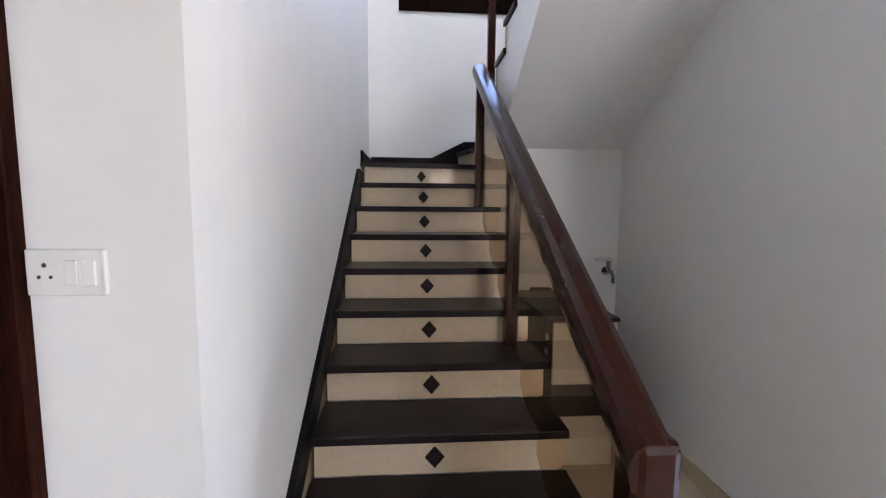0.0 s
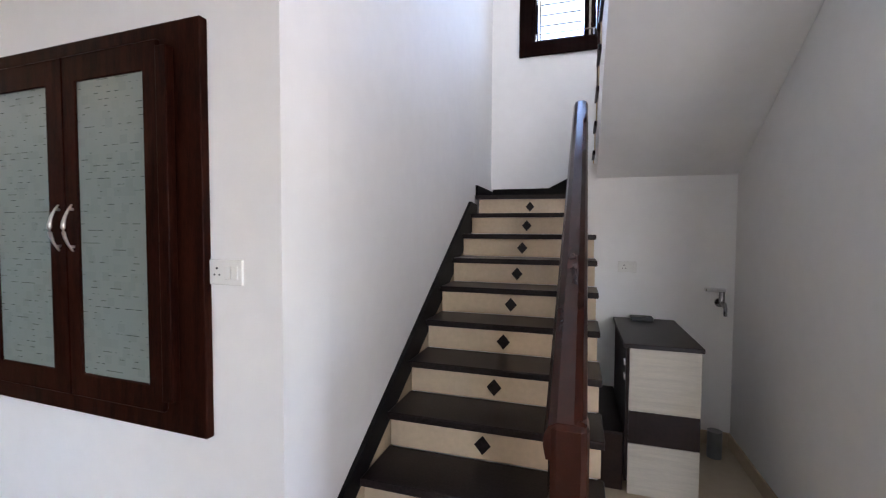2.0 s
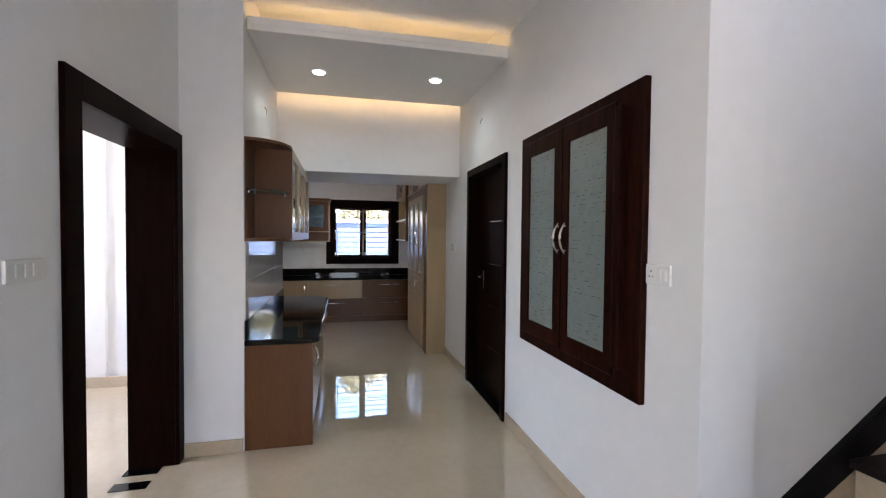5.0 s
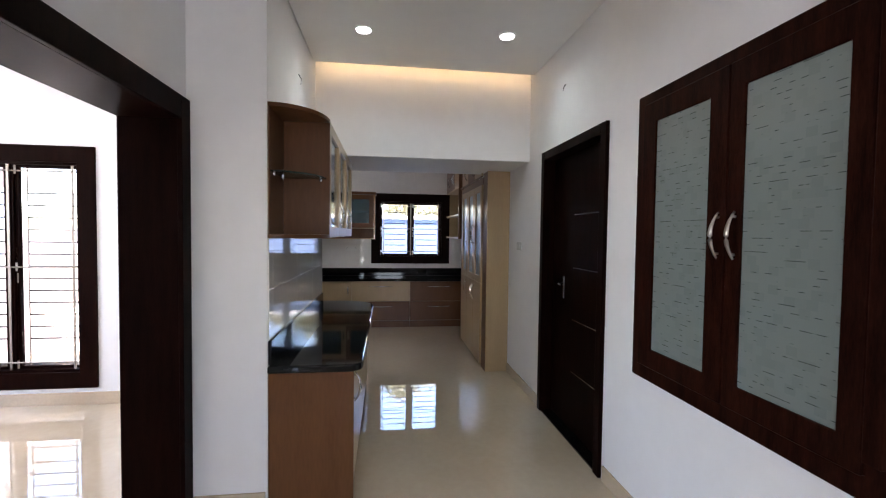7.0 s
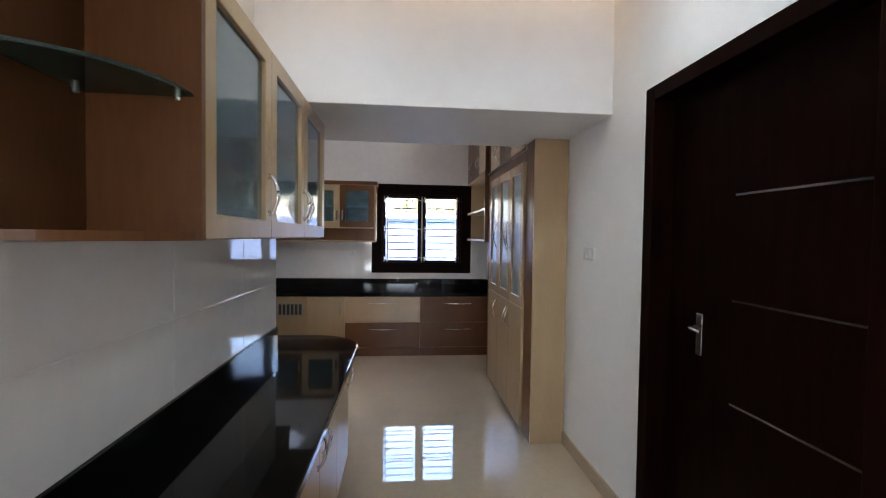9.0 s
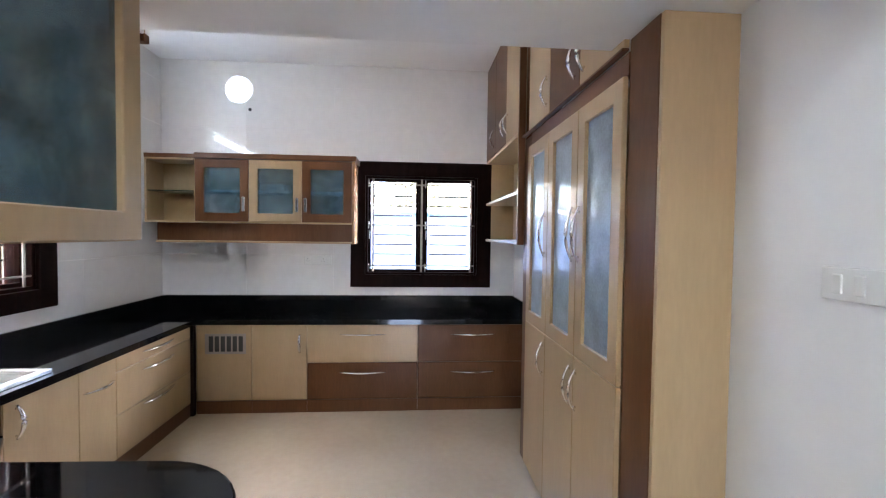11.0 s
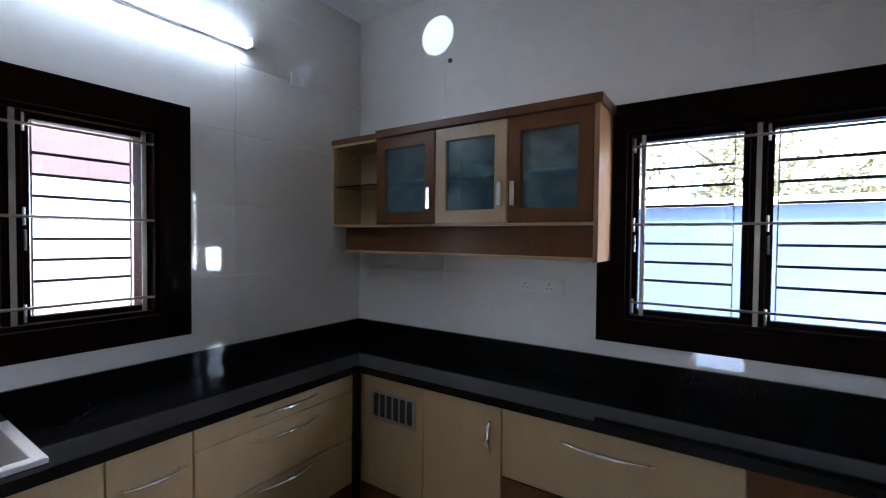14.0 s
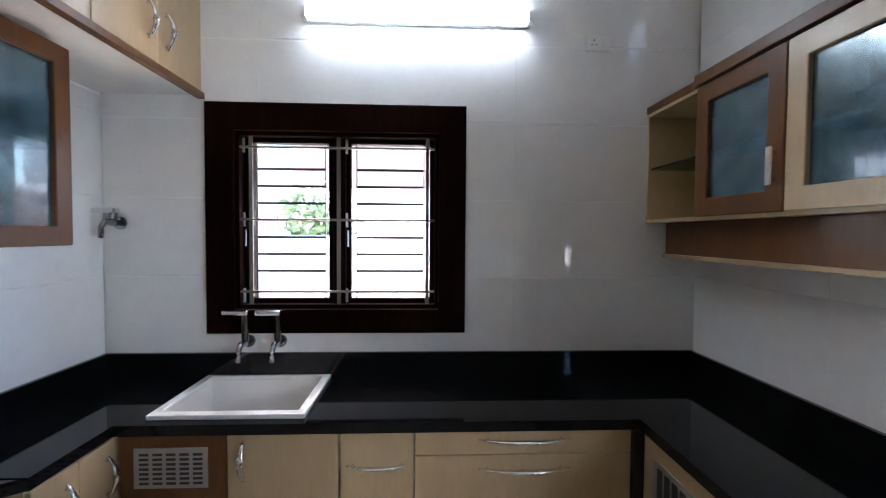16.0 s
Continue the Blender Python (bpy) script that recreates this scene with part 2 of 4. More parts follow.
def link(name, bm, material, m=None, smooth=False):
    me = bpy.data.meshes.new(name)
    bm.to_mesh(me)
    bm.free()
    me.materials.append(material)
    if smooth:
        for p in me.polygons:
            p.use_smooth = True
    ob = new(name, me)
    if m is not None:
        ob.matrix_world = m
    return ob


def solid(name, bm, material, label="", category="", kind="structure", m=None, smooth=False, group=""):
    return tagged(link(name, bm, material, m, smooth), label, category, group, kind)


def thing(name, origin, label, category, group="", m=None):
    ob = new(name)
    ob.empty_display_size = 0.1
    OFFSET[ob.name] = Vector(origin)
    ob.matrix_world = (m or Matrix()) @ Matrix.Translation(origin)
    return tagged(ob, label, category, group)


def part(name, bm, material, parent, label="", smooth=False):
    off = OFFSET[parent.name]
    bmesh.ops.translate(bm, verts=bm.verts[:], vec=-off)
    ob = link(name, bm, material, None, smooth)
    ob.parent = parent
    OFFSET[ob.name] = off
    return tagged(ob, label)


def with_hole(u0, v0, u1, v1, holes):
    """Rectangles that fill a wall's face round rectangular holes."""
    us = sorted({u0, u1, *[h[0] for h in holes], *[h[2] for h in holes]})
    out = []
    for a, b in zip(us, us[1:]):
        if b <= u0 or a >= u1:
            continue
        cuts = sorted((h[1], h[3]) for h in holes if h[0] <= a and h[2] >= b)
        z = v0
        for lo, hi in cuts:
            if lo > z:
                out.append((a, z, b, min(lo, v1)))
            z = max(z, hi)
        if z < v1:
            out.append((a, z, b, v1))
    return out


def pierced(axis, q0, q1, a0, z0, a1, z1, hole):
    """A wall with one opening, as one closed mesh."""
    bm = bmesh.new()

    def loop(q, r4):
        pts = [(r4[0], r4[1]), (r4[2], r4[1]), (r4[2], r4[3]), (r4[0], r4[3])]
        return [bm.verts.new((q, a, z) if axis == "x" else (a, q, z)) for a, z in pts]
    o0, i0, o1, i1 = loop(q0, (a0, z0, a1, z1)), loop(q0, hole), loop(q1, (a0, z0, a1, z1)), loop(q1, hole)
    for k in range(4):
        j = (k + 1) % 4
        for A, B in ((o0, i0), (i0, i1), (i1, o1), (o1, o0)):
            bm.faces.new((A[k], A[j], B[j], B[k]))
    bmesh.ops.recalc_face_normals(bm, faces=bm.faces[:])
    return bm


def wall_x(name, x0, x1, ya, yb, z0, z1, holes, material, label):
    if len(holes) == 1 and holes[0][1] > z0:
        return solid(name, pierced("x", x0, x1, ya, z0, yb, z1, holes[0]), material, label, "wall")
    return solid(name, boxes(*[(x0, a, lo, x1, b, hi) for a, lo, b, hi in with_hole(ya, z0, yb, z1, holes)]), material, label, "wall")


def wall_y(name, y0, y1, xa, xb, z0, z1, holes, material, label):
    if len(holes) == 1 and holes[0][1] > z0:
        return solid(name, pierced("y", y0, y1, xa, z0, xb, z1, holes[0]), material, label, "wall")
    return solid(name, boxes(*[(a, y0, lo, b, y1, hi) for a, lo, b, hi in with_hole(xa, z0, xb, z1, holes)]), material, label, "wall")


def ring(axis, q0, q1, a0, z0, a1, z1, f, fb=None, ft=None):
    """A rectangular frame with mitred corners as one closed mesh. axis: the one that it is thin along."""
    fb, ft = fb or f, ft or f
    bm = bmesh.new()

    def loop(q, inner):
        d, b, t = (f, fb, ft) if inner else (0, 0, 0)
        pts = [(a0 + d, z0 + b), (a1 - d, z0 + b), (a1 - d, z1 - t), (a0 + d, z1 - t)]
        return [bm.verts.new((q, a, z) if axis == "x" else (a, q, z)) for a, z in pts]
    o0, i0, o1, i1 = loop(q0, False), loop(q0, True), loop(q1, False), loop(q1, True)
    for k in range(4):
        j = (k + 1) % 4
        for A, B in ((o0, i0), (i0, i1), (i1, o1), (o1, o0)):
            bm.faces.new((A[k], A[j], B[j], B[k]))
    bmesh.ops.recalc_face_normals(bm, faces=bm.faces[:])
    bmesh.ops.bevel(bm, geom=bm.edges[:], offset=0.003, segments=1, profile=0.5, affect="EDGES")
    return bm


# the stairs stand a little out of square: u across, v up the flight
ST = pose(-0.54, 0.70, 0, 0, 0, 1.9)

# ---- structure ----
solid("floor", boxes((-7.5, -5.6, -0.15, 4.6, 4.9, 0.0)), FLOOR, "glossy cream polished vitrified tile floor", "floor")
KW = (-0.70, 1.05, 0.36, 1.97)          # back window opening y, z
SW = (-5.90, 1.06, -4.86, 1.96)         # sink window opening x, z
BW = (-4.10, 0.25, -3.02, 2.00)         # bedroom window opening y, z
VENT = (-1.92, 2.57, -1.68, 2.81)
wall_x("wall_kitchen_back", -7.40, -7.168, -2.70, 0.95, 0, 3.2, [KW, (-2.15, 2.40, -1.45, 2.93)], OUTWHITE, "kitchen end wall behind the tiles with window and round vent")
wall_y("wall_sink", -2.70, -2.468, -7.168, -4.28, 0, 3.2, [SW], OUTWHITE, "kitchen side wall behind the tiles with the sink window")
wall_y("wall_hall_north", 0.70, 0.95, -7.168, -3.40, 0, 3.2, [], PAINT, "plain white painted wall beside the kitchen")
wall_y("wall_hall_cupboard", 0.70, 0.95, -2.46, -0.54, 0, 6.2, [(-1.95, 0.85, -0.93, 2.0)], PAINT, "white painted wall with a built-in glazed cupboard")
solid("wall_over_door", boxes((-3.40, 0.70, 2.05, -2.46, 0.95, 3.2)), PAINT, "white painted wall above the dark door", "wall")
solid("wall_hall_upper", boxes((-3.40, 0.95, 0, -2.46, 1.0, 3.2), (-1.99, 0.95, 0.7, -0.85, 1.0, 2.2)), PAINT, "white wall closing the recesses", "wall")
wall_y("wall_bedroom_door", -1.80, -1.55, -2.33, 0.3, 0, 3.4, [(-2.25, 0, -1.23, 1.99)], PAINT, "white painted wall with a dark framed doorway")
solid("wall_pier", boxes((-2.55, -1.55, 0, -2.33, -1.17, 3.4)), PAINT, "white painted pier beside the doorway", "wall")
solid("wall_partition", boxes((-4.17, -1.42, 0, -2.55, -1.17, 3.2), (-4.28, -2.468, 0, -3.95, -1.42, 3.2), (-4.28, -2.70, 0, -3.95, -2.468, 3.2)), PAINT, "white painted partition wall behind the pantry counter", "wall")
wall_x("wall_bedroom_far", -4.15, -3.90, -5.6, -2.70, 0, 3.4, [BW], PAINT, "white bedroom wall with a tall barred window")
# unseen wall; its openings are made up to let fill light in
wall_y("wall_south", -5.85, -5.6, -4.15, 4.6, 0, 3.4, [(-2.4, 0.9, -0.8, 2.3), (2.3, 1.0, 3.7, 2.2)], PAINT, "plain white unseen closing wall with made-up daylight openings")
solid("wall_living_west", boxes((0.1, -5.6, 0, 0.3, -1.80, 3.4)), PAINT, "plain white closing wall", "wall")
# unseen wall, opening added for the east fill lamp
wall_x("wall_living_east", 4.4, 4.65, -5.6, 1.3, 0, 3.4, [(-1.0, 1.1, 0.1, 2.2)], PAINT, "plain white unseen closing wall with made-up daylight openings")
solid("wall_living_north", boxes((1.34, 0.55, 0, 4.6, 0.75, 6.2)), PAINT, "plain white closing wall", "wall")
solid("wall_stair_left", boxes((-0.2, 0.02, 0, 0.0, 3.5, 6.2)), PAINT, "white painted wall along the stairs", "wall", m=ST)
SWN = (0.36, 3.25, 1.52, 4.35)
solid("wall_stair_back", pierced("y", 3.30, 3.5, 0.0, 0, 2.1, 6.2, SWN), PAINT, "white painted stairwell wall with a barred window", "wall", m=ST)
# the high opening is made up for the upper stair fill lamp
solid("wall_stair_right", pierced("x", 1.86, 2.06, -0.15, 0, 3.30, 6.2, (0.7, 4.6, 1.7, 5.5)), PAINT, "white painted wall beside the stairs", "wall", m=ST)
solid("wall_under_stairs", boxes((0.90, 2.17, 0, 1.86, 2.30, 1.92)), PAINT, "white painted wall under the upper flight", "wall", m=ST)

# ceilings
solid("ceiling_kitchen", boxes((-7.4, -2.7, 2.935, -4.28, 0.95, 3.2)), CEIL, "flat white kitchen ceiling", "ceiling")
solid("ceiling_hall", boxes((-2.40, -1.55, 2.99, 4.6, 0.70, 3.4), (0.3, -5.6, 2.99, 4.6, -1.55, 3.4), (-3.81, -1.17, 3.16, -2.40, 0.70, 3.4)), CEIL, "white ceiling with a recess for cove light", "ceiling")
solid("ceiling_bedroom", boxes((-4.15, -5.6, 2.95, 0.1, -1.80, 3.4)), CEIL, "white ceiling of the next room", "ceiling")
solid("ceiling_stairwell", boxes((-1.2, 0.5, 6.2, 4.7, 4.8, 6.4), (-1.2, 0.5, 3.4, 4.7, 0.7, 6.2)), CEIL, "white ceiling high over the stairs", "ceiling")
solid("loft_slab", boxes((-4.70, -1.17, 2.09, -3.81, 0.70, 3.2), (-4.73, -2.46, 2.09, -4.28, -1.17, 2.20), bevel=0.004), PAINT, "white concrete storage loft over the kitchen opening", "loft")

panel = thing("ceiling_panel", (-3.05, -0.23, 2.82), "floating white gypsum ceiling panel with warm cove light", "ceiling panel")
part("board", boxes((-3.70, -1.165, 2.82, -2.42, 0.695, 2.86), (-2.47, -1.165, 2.86, -2.42, 0.695, 2.91), bevel=0.003), CEIL, panel)
for q in ((-2.60, -1.12, 2.862, -2.57, 0.65, 2.872), (-3.713, -1.12, 2.852, -3.702, 0.65, 2.860)):
    part("light_strip", boxes(q), WARM, panel, "warm glowing cove light strip")
for q in ((-3.2, -0.5, 2.86, -3.15, -0.45, 3.16), (-3.2, 0.1, 2.86, -3.15, 0.15, 3.16)):
    part("hanger", boxes(q), STEEL, panel)
for sx, sy in ((-3.075, -0.735), (-3.015, 0.252)):
    d = thing("downlight", (sx, sy, 2.82), "round white recessed downlight, lit", "downlight", "downlights in the panel")
    bm = rod(bmesh.new(), (sx, sy, 2.812), (sx, sy, 2.820), 0.06, 28)
    part("rim", bm, PLASTIC, d)
    part("lens", rod(bmesh.new(), (sx, sy, 2.809), (sx, sy, 2.8118), 0.048, 28), LED, d, "glowing white lens")

# skirtings
solid("baseboard_hall", boxes((-2.38, 0.688, 0, -0.545, 0.70, 0.09), (-4.405, 0.688, 0, -3.47, 0.70, 0.09), bevel=0.002), SKIRT, "beige tile skirting along the white wall", "baseboard")
solid("baseboard_pier", boxes((-2.33, -1.54, 0, -2.318, -1.18, 0.09), bevel=0.002), SKIRT, "beige tile skirting on the pier", "baseboard")
solid("baseboard_left", boxes((-1.12, -1.55, 0, 0.3, -1.538, 0.09), bevel=0.002), SKIRT, "beige tile skirting", "baseboard")
solid("baseboard_bedroom", boxes((-3.90, -5.6, 0, -3.888, -1.80, 0.10), bevel=0.002), SKIRT, "beige tile skirting in the next room", "baseboard")
solid("baseboard_stair", boxes((1.848, -0.1, 0, 1.86, 2.17, 0.09), (0.91, 2.158, 0, 1.848, 2.17, 0.09), bevel=0.002), SKIRT, "beige tile skirting beside the stairs", "baseboard", m=ST)

# ---- stairs ----


def level(n):
    return {0: 0.0, 1: 0.235, 2: 0.41}.get(n, 0.58 + 0.1667 * (n - 3))


def face(n):
    return 0.204 + 0.2687 * (n - 1)


stairs = thing("staircase", (0.45, 0, 0), "stairs with dark granite treads and beige risers", "stairs", m=ST)
prof = [(face(1) + 0.02, 0.0)]
for n in range(1, 10):
    prof += [(face(n) + 0.02, level(n) - 0.035), (face(n + 1) + 0.02, level(n) - 0.035)]
prof[-1] = (2.73, level(9) - 0.035)
prof += [(2.73, level(10) - 0.035), (3.298, level(10) - 0.035), (3.298, 0.0)]
part("stringer", prism(bmesh.new(), [(v, z) for v, z in prof], 0, 0.03, 0.965), PAINT, stairs, "white plastered side of the stairs")
for n in range(1, 10):
    part("riser", boxes((0.03, face(n), level(n - 1) + 0.002, 0.974, face(n) + 0.018, level(n) - 0.036)), RISER, stairs)
    part("tread", boxes((0.022, face(n) - 0.028, level(n) - 0.035, 0.988, face(n + 1) - 0.001, level(n), ), bevel=0.006), TREAD, stairs)
    zc = (level(n - 1) + level(n) - 0.035) / 2
    bm = prism(bmesh.new(), [(0.476 - 0.038, zc), (0.476, zc - 0.044), (0.476 + 0.038, zc), (0.476, zc + 0.044)], 1, face(n) - 0.003, face(n) + 0.004)
    part("diamond_inlay", bm, TREAD, stairs, "black diamond inlay")
# winder at the top
bm = prism(bmesh.new(), [(0.03, 2.60), (0.95, 2.70), (0.95, 2.715), (0.03, 2.618)], 2, level(9) + 0.002, level(10) - 0.036)
part("riser", bm, RISER, stairs)
bm = prism(bmesh.new(), [(0.0, 2.575), (0.97, 2.675), (0.97, 3.298), (0.0, 3.298)], 2, level(10) - 0.035, level(10))
part("landing", bm, TREAD, stairs)
zc = (level(9) + level(10) - 0.035) / 2
bm = prism(bmesh.new(), [(0.468 - 0.036, zc), (0.468, zc - 0.044), (0.468 + 0.036, zc), (0.468, zc + 0.044)], 1, 2.637, 2.66)
part("diamond_inlay", bm, TREAD, stairs, "black diamond inlay")
bm = prism(bmesh.new(), [(0.82, 3.298), (0.99, 2.80), (1.855, 2.80), (1.855, 3.298)], 2, level(10) + 0.001, level(11) - 0.036)
part("riser", bm, RISER, stairs)
bm = prism(bmesh.new(), [(0.80, 3.298), (0.972, 2.775), (1.855, 2.775), (1.855, 3.298)], 2, level(11) - 0.035, level(11))
part("tread", bm, TREAD, stairs)
# skirting on the wall: a sloped strip, then the level one round the landing
sl = 0.1667 / 0.2687
za = lambda v: level(3) + (v - face(3)) * sl
bm = prism(bmesh.new(), [(0.03, za(0.03) - 0.005), (0.03, za(0.03) + 0.094), (2.36, za(2.36) + 0.094), (2.574, za(2.36) + 0.078), (2.574, za(2.30) - 0.01)], 0, 0.0, 0.022)
part("wall_skirting", bm, SKIRTG, stairs, "black granite skirting on the wall")
bm = prism(bmesh.new(), [(0.03, za(0.03) - 0.006), (2.34, za(2.34) - 0.006), (2.34, za(2.34) - 0.26), (0.17, 0.0), (0.03, 0.0)], 0, 0.0, 0.016)
part("side_tile", bm, RISER, stairs, "beige tile strip below the skirting")
for q in ((0.0, 2.60, level(10), 0.018, 3.285, level(10) + 0.09), (0.018, 3.285, level(10), 0.58, 3.298, level(10) + 0.115)):
    part("wall_skirting", boxes(q), SKIRTG, stairs, "black granite skirting on the landing")
bm = prism(bmesh.new(), [(0.58, level(10)), (0.58, level(10) + 0.115), (0.88, level(11) + 0.10), (1.855, level(11) + 0.10), (1.855, level(11) + 0.001), (0.90, level(11) + 0.001), (0.80, level(10) + 0.02), (0.79, level(10))], 1, 3.280, 3.298)
part("wall_skirting", bm, SKIRTG, stairs, "black granite skirting rising to the upper flight")

# upper flight: sloped soffit with stepped side
upper = thing("upper_flight", (1.4, 1.2, 3.0), "white plastered underside of the upper stair flight", "stairs", m=ST)


def soffit(v):
    return 1.815 + 0.62 * (2.17 - v)


out = [(2.80, soffit(2.80) + 0.0), (2.80, level(11) - 0.01)]
v, z = 2.80, level(11)
k = 0
while v > -0.1:
    z += 0.1667
    out += [(v, z - 0.036), (v - 0.2687, z - 0.036)]
    v -= 0.2687
    k += 1
out += [(v, soffit(v))]
part("flight", prism(bmesh.new(), out, 0, 0.985, 1.859), PAINT, upper)
v, z = 2.80, level(11)
for i in range(k):
    z += 0.1667
    part("tread", boxes((0.965, v - 0.2687, z - 0.036, 1.859, v + 0.025, z), bevel=0.005), TREAD, upper)
    part("riser", boxes((0.975, v - 0.004, z - 0.1667, 1.859, v + 0.004, z - 0.037)), RISER, upper)
    v -= 0.2687
# upper railing
part("upper_post", boxes((0.99, 2.70, level(11) + 0.16, 1.05, 2.76, level(11) + 1.2), bevel=0.006), RAILW, upper)
bm = sweep(bmesh.new(), [(1.02, 2.76, level(11) + 1.16), (1.02, 0.2, level(11) + 1.16 + 2.56 * sl)], [0.045, 0.045], 12)
part("upper_handrail", bm, RAILW, upper)

# railing of the lower flight
rail = thing("stair_railing", (0.87, 0.0, 0.0), "polished mahogany stair railing with bronze glass panels", "railing", m=ST)


def railtop(v):
    return 2.40 - 0.606 * (2.30 - v)


def rail_bar(bm, v0, v1):
    prof_ = [(-0.045, -0.095), (0.045, -0.095), (0.052, -0.06), (0.050, -0.035), (0.040, -0.012), (0.020, 0.0), (-0.020, 0.0), (-0.040, -0.012), (-0.050, -0.035), (-0.052, -0.06)]
    a = [bm.verts.new((0.848 + p, v0, railtop(v0) + q)) for p, q in prof_]
    b = [bm.verts.new((0.87 + p, v1, railtop(v1) + q)) for p, q in prof_]
    n = len(a)
    for i in range(n):
        bm.faces.new((a[i], a[(i + 1) % n], b[(i + 1) % n], b[i]))
    bm.faces.new(a[::-1])
    bm.faces.new(b)
    bmesh.ops.recalc_face_normals(bm, faces=bm.faces[:])
    return bm


part("handrail", rail_bar(bmesh.new(), -0.055, 2.335), RAILW, rail)
part("newel_post", boxes((0.808, -0.06, 0.0, 0.905, 0.04, railtop(0.0) - 0.03), bevel=0.02), RAILW, rail)
part("post", boxes((0.838, 1.19, level(4), 0.902, 1.255, railtop(1.2) - 0.07), bevel=0.006), RAILW, rail)
part("post", boxes((0.838, 2.235, level(8), 0.902, 2.30, railtop(2.25) - 0.07), bevel=0.006), RAILW, rail)
for a, b in ((0.04, 1.19), (1.255, 2.235)):
    bm = prism(bmesh.new(), [(a, za(a) - 0.10), (b, za(b) - 0.10), (b, railtop(b) - 0.09), (a, railtop(a) - 0.09)], 0, 0.866, 0.872)
    g = part("glass_panel", bm, TINT, rail, "bronze tinted glass panel")
    g.visible_shadow = False

# ---- windows ----


def window(name, m, w, h, label, rods=True, bars=7, arch=0.13, depth=0.23, low=0.13):
    """Built in local coordinates: x along the wall from 0 to w, y into the room negative, z from 0 to h (outer size of the architrave)."""
    win = tagged(new(name), label, "window", "", "structure")
    win.matrix_world = m
    OFFSET[win.name] = Vector((0, 0, 0))
    a = arch
    part("architrave", ring("y", -0.022, 0.004, 0, 0, w, h, a, low, a), DWOOD, win)
    d = depth
    part("reveal", ring("y", 0.004, d, a - 0.01, low - 0.01, w - a + 0.01, h - a + 0.01, 0.03), DWOOD, win)
    x0, x1, z0, z1 = a + 0.02, w - a - 0.02, low + 0.02, h - a - 0.02
    mid, zm = (x0 + x1) / 2, (z0 + z1) / 2 + 0.006
    part("mullion", boxes((mid - 0.030, 0.03, z0, mid + 0.030, 0.10, z1), bevel=0.004), DWOOD, win)
    pitch = (z1 - z0) * 0.845 / (bars + 1)
    for p0, p1 in ((x0, mid - 0.030), (mid + 0.030, x1)):
        f = 0.024
        sash = part("sash", ring("y", 0.05, 0.085, p0, z0, p1, z1, f), DWOOD, win)
        g = part("pane", boxes((p0 + f, 0.066, z0 + f, p1 - f, 0.070, z1 - f)), CLEAR, sash)
        g.visible_shadow = False
        b0, b1 = p0 + f + 0.022, p1 - f - 0.032
        for k in range(bars):
            z = zm + (k - (bars - 1) / 2) * pitch
            part("grille_bar", boxes((b0, 0.112, z - 0.006, b1, 0.118, z + 0.006)), IRON, sash)
        part("grille_side", boxes((b0 - 0.006, 0.110, z0, b0, 0.120, z1)), BARS, sash)
        part("grille_side", boxes((b1, 0.110, z0, b1 + 0.005, 0.120, z1)), BARS, sash)
        if rods:
            for z in (z0 + 0.04, zm, z1 - 0.04):
                hinge = rod(bmesh.new(), (p0 + 0.004, 0.043, z - 0.034), (p0 + 0.004, 0.043, z + 0.034), 0.007, 10)
                part("hinge", hinge, STEEL, sash, "small steel hinge")
            part("stay", rod(bmesh.new(), (p0 + 0.010, 0.046, zm - 0.13), (p0 + 0.010, 0.046, zm - 0.05), 0.004, 8), STEEL, sash, "slim steel window stay")
    if rods:
        for z in (z0 + 0.062, zm, z1 - 0.053):
            part("steel_rod", rod(bmesh.new(), (x0 - 0.027, 0.012, z), (x1 + 0.030, 0.012, z), 0.006, 8), BARS, win)
        for x in (x0 + 0.048, mid, x1 - 0.036):
            part("steel_flat", boxes((x - 0.009, 0.016, z0 - 0.006, x + 0.009, 0.022, z1 + 0.028)), BARS, win)
    return win


window("window_1", pose(-7.158, -0.815, 0.943, 0, 0, 90), 1.283, 1.142, "dark framed double window with steel bars over the counter", low=0.115)
window("window_2", pose(-4.768, -2.458, 0.962, 0, 0, 180), 1.232, 1.095, "dark framed double window with steel bars over the sink", low=0.115)
window("window_3", pose(-3.898, -4.22, 0.14, 0, 0, 90), 1.31, 1.96, "tall dark framed bedroom window with steel bars", bars=13, low=0.13)
window("window_4", ST @ pose(0.275, 3.298, 3.165, 0, 0, 0), 1.33, 1.28, "dark framed stairwell window with steel bars")

# ---- doors ----
door = tagged(new("door_1"), "dark wooden flush door with thin silver inlay lines, closed", "door", "", "structure")
OFFSET[door.name] = Vector((0, 0, 0))
for q in ((-3.45, 0.678, 0, -3.385, 0.83, 2.1), (-2.475, 0.678, 0, -2.406, 0.83, 2.1), (-3.385, 0.678, 2.035, -2.475, 0.83, 2.1)):
    part("frame_post", boxes(q, bevel=0.004), DWOOD, door)
leaf = part("leaf", boxes((-3.385, 0.775, 0.012, -2.475, 0.815, 2.035), bevel=0.003), DWOOD, door)
for z in (1.585, 1.20, 0.822, 0.44):
    part("inlay_line", boxes((-3.01, 0.7725, z - 0.004, -2.53, 0.776, z + 0.004)), DCHROME, leaf, "thin silver inlay line")
part("handle_plate", boxes((-3.195, 0.768, 0.955, -3.16, 0.7755, 1.125), bevel=0.003), DCHROME, leaf)
bm = sweep(bmesh.new(), [(-3.178, 0.77, 1.07), (-3.178, 0.73, 1.07), (-3.165, 0.722, 1.07), (-3.11, 0.722, 1.065)], [0.008, 0.008, 0.008, 0.006], 8)
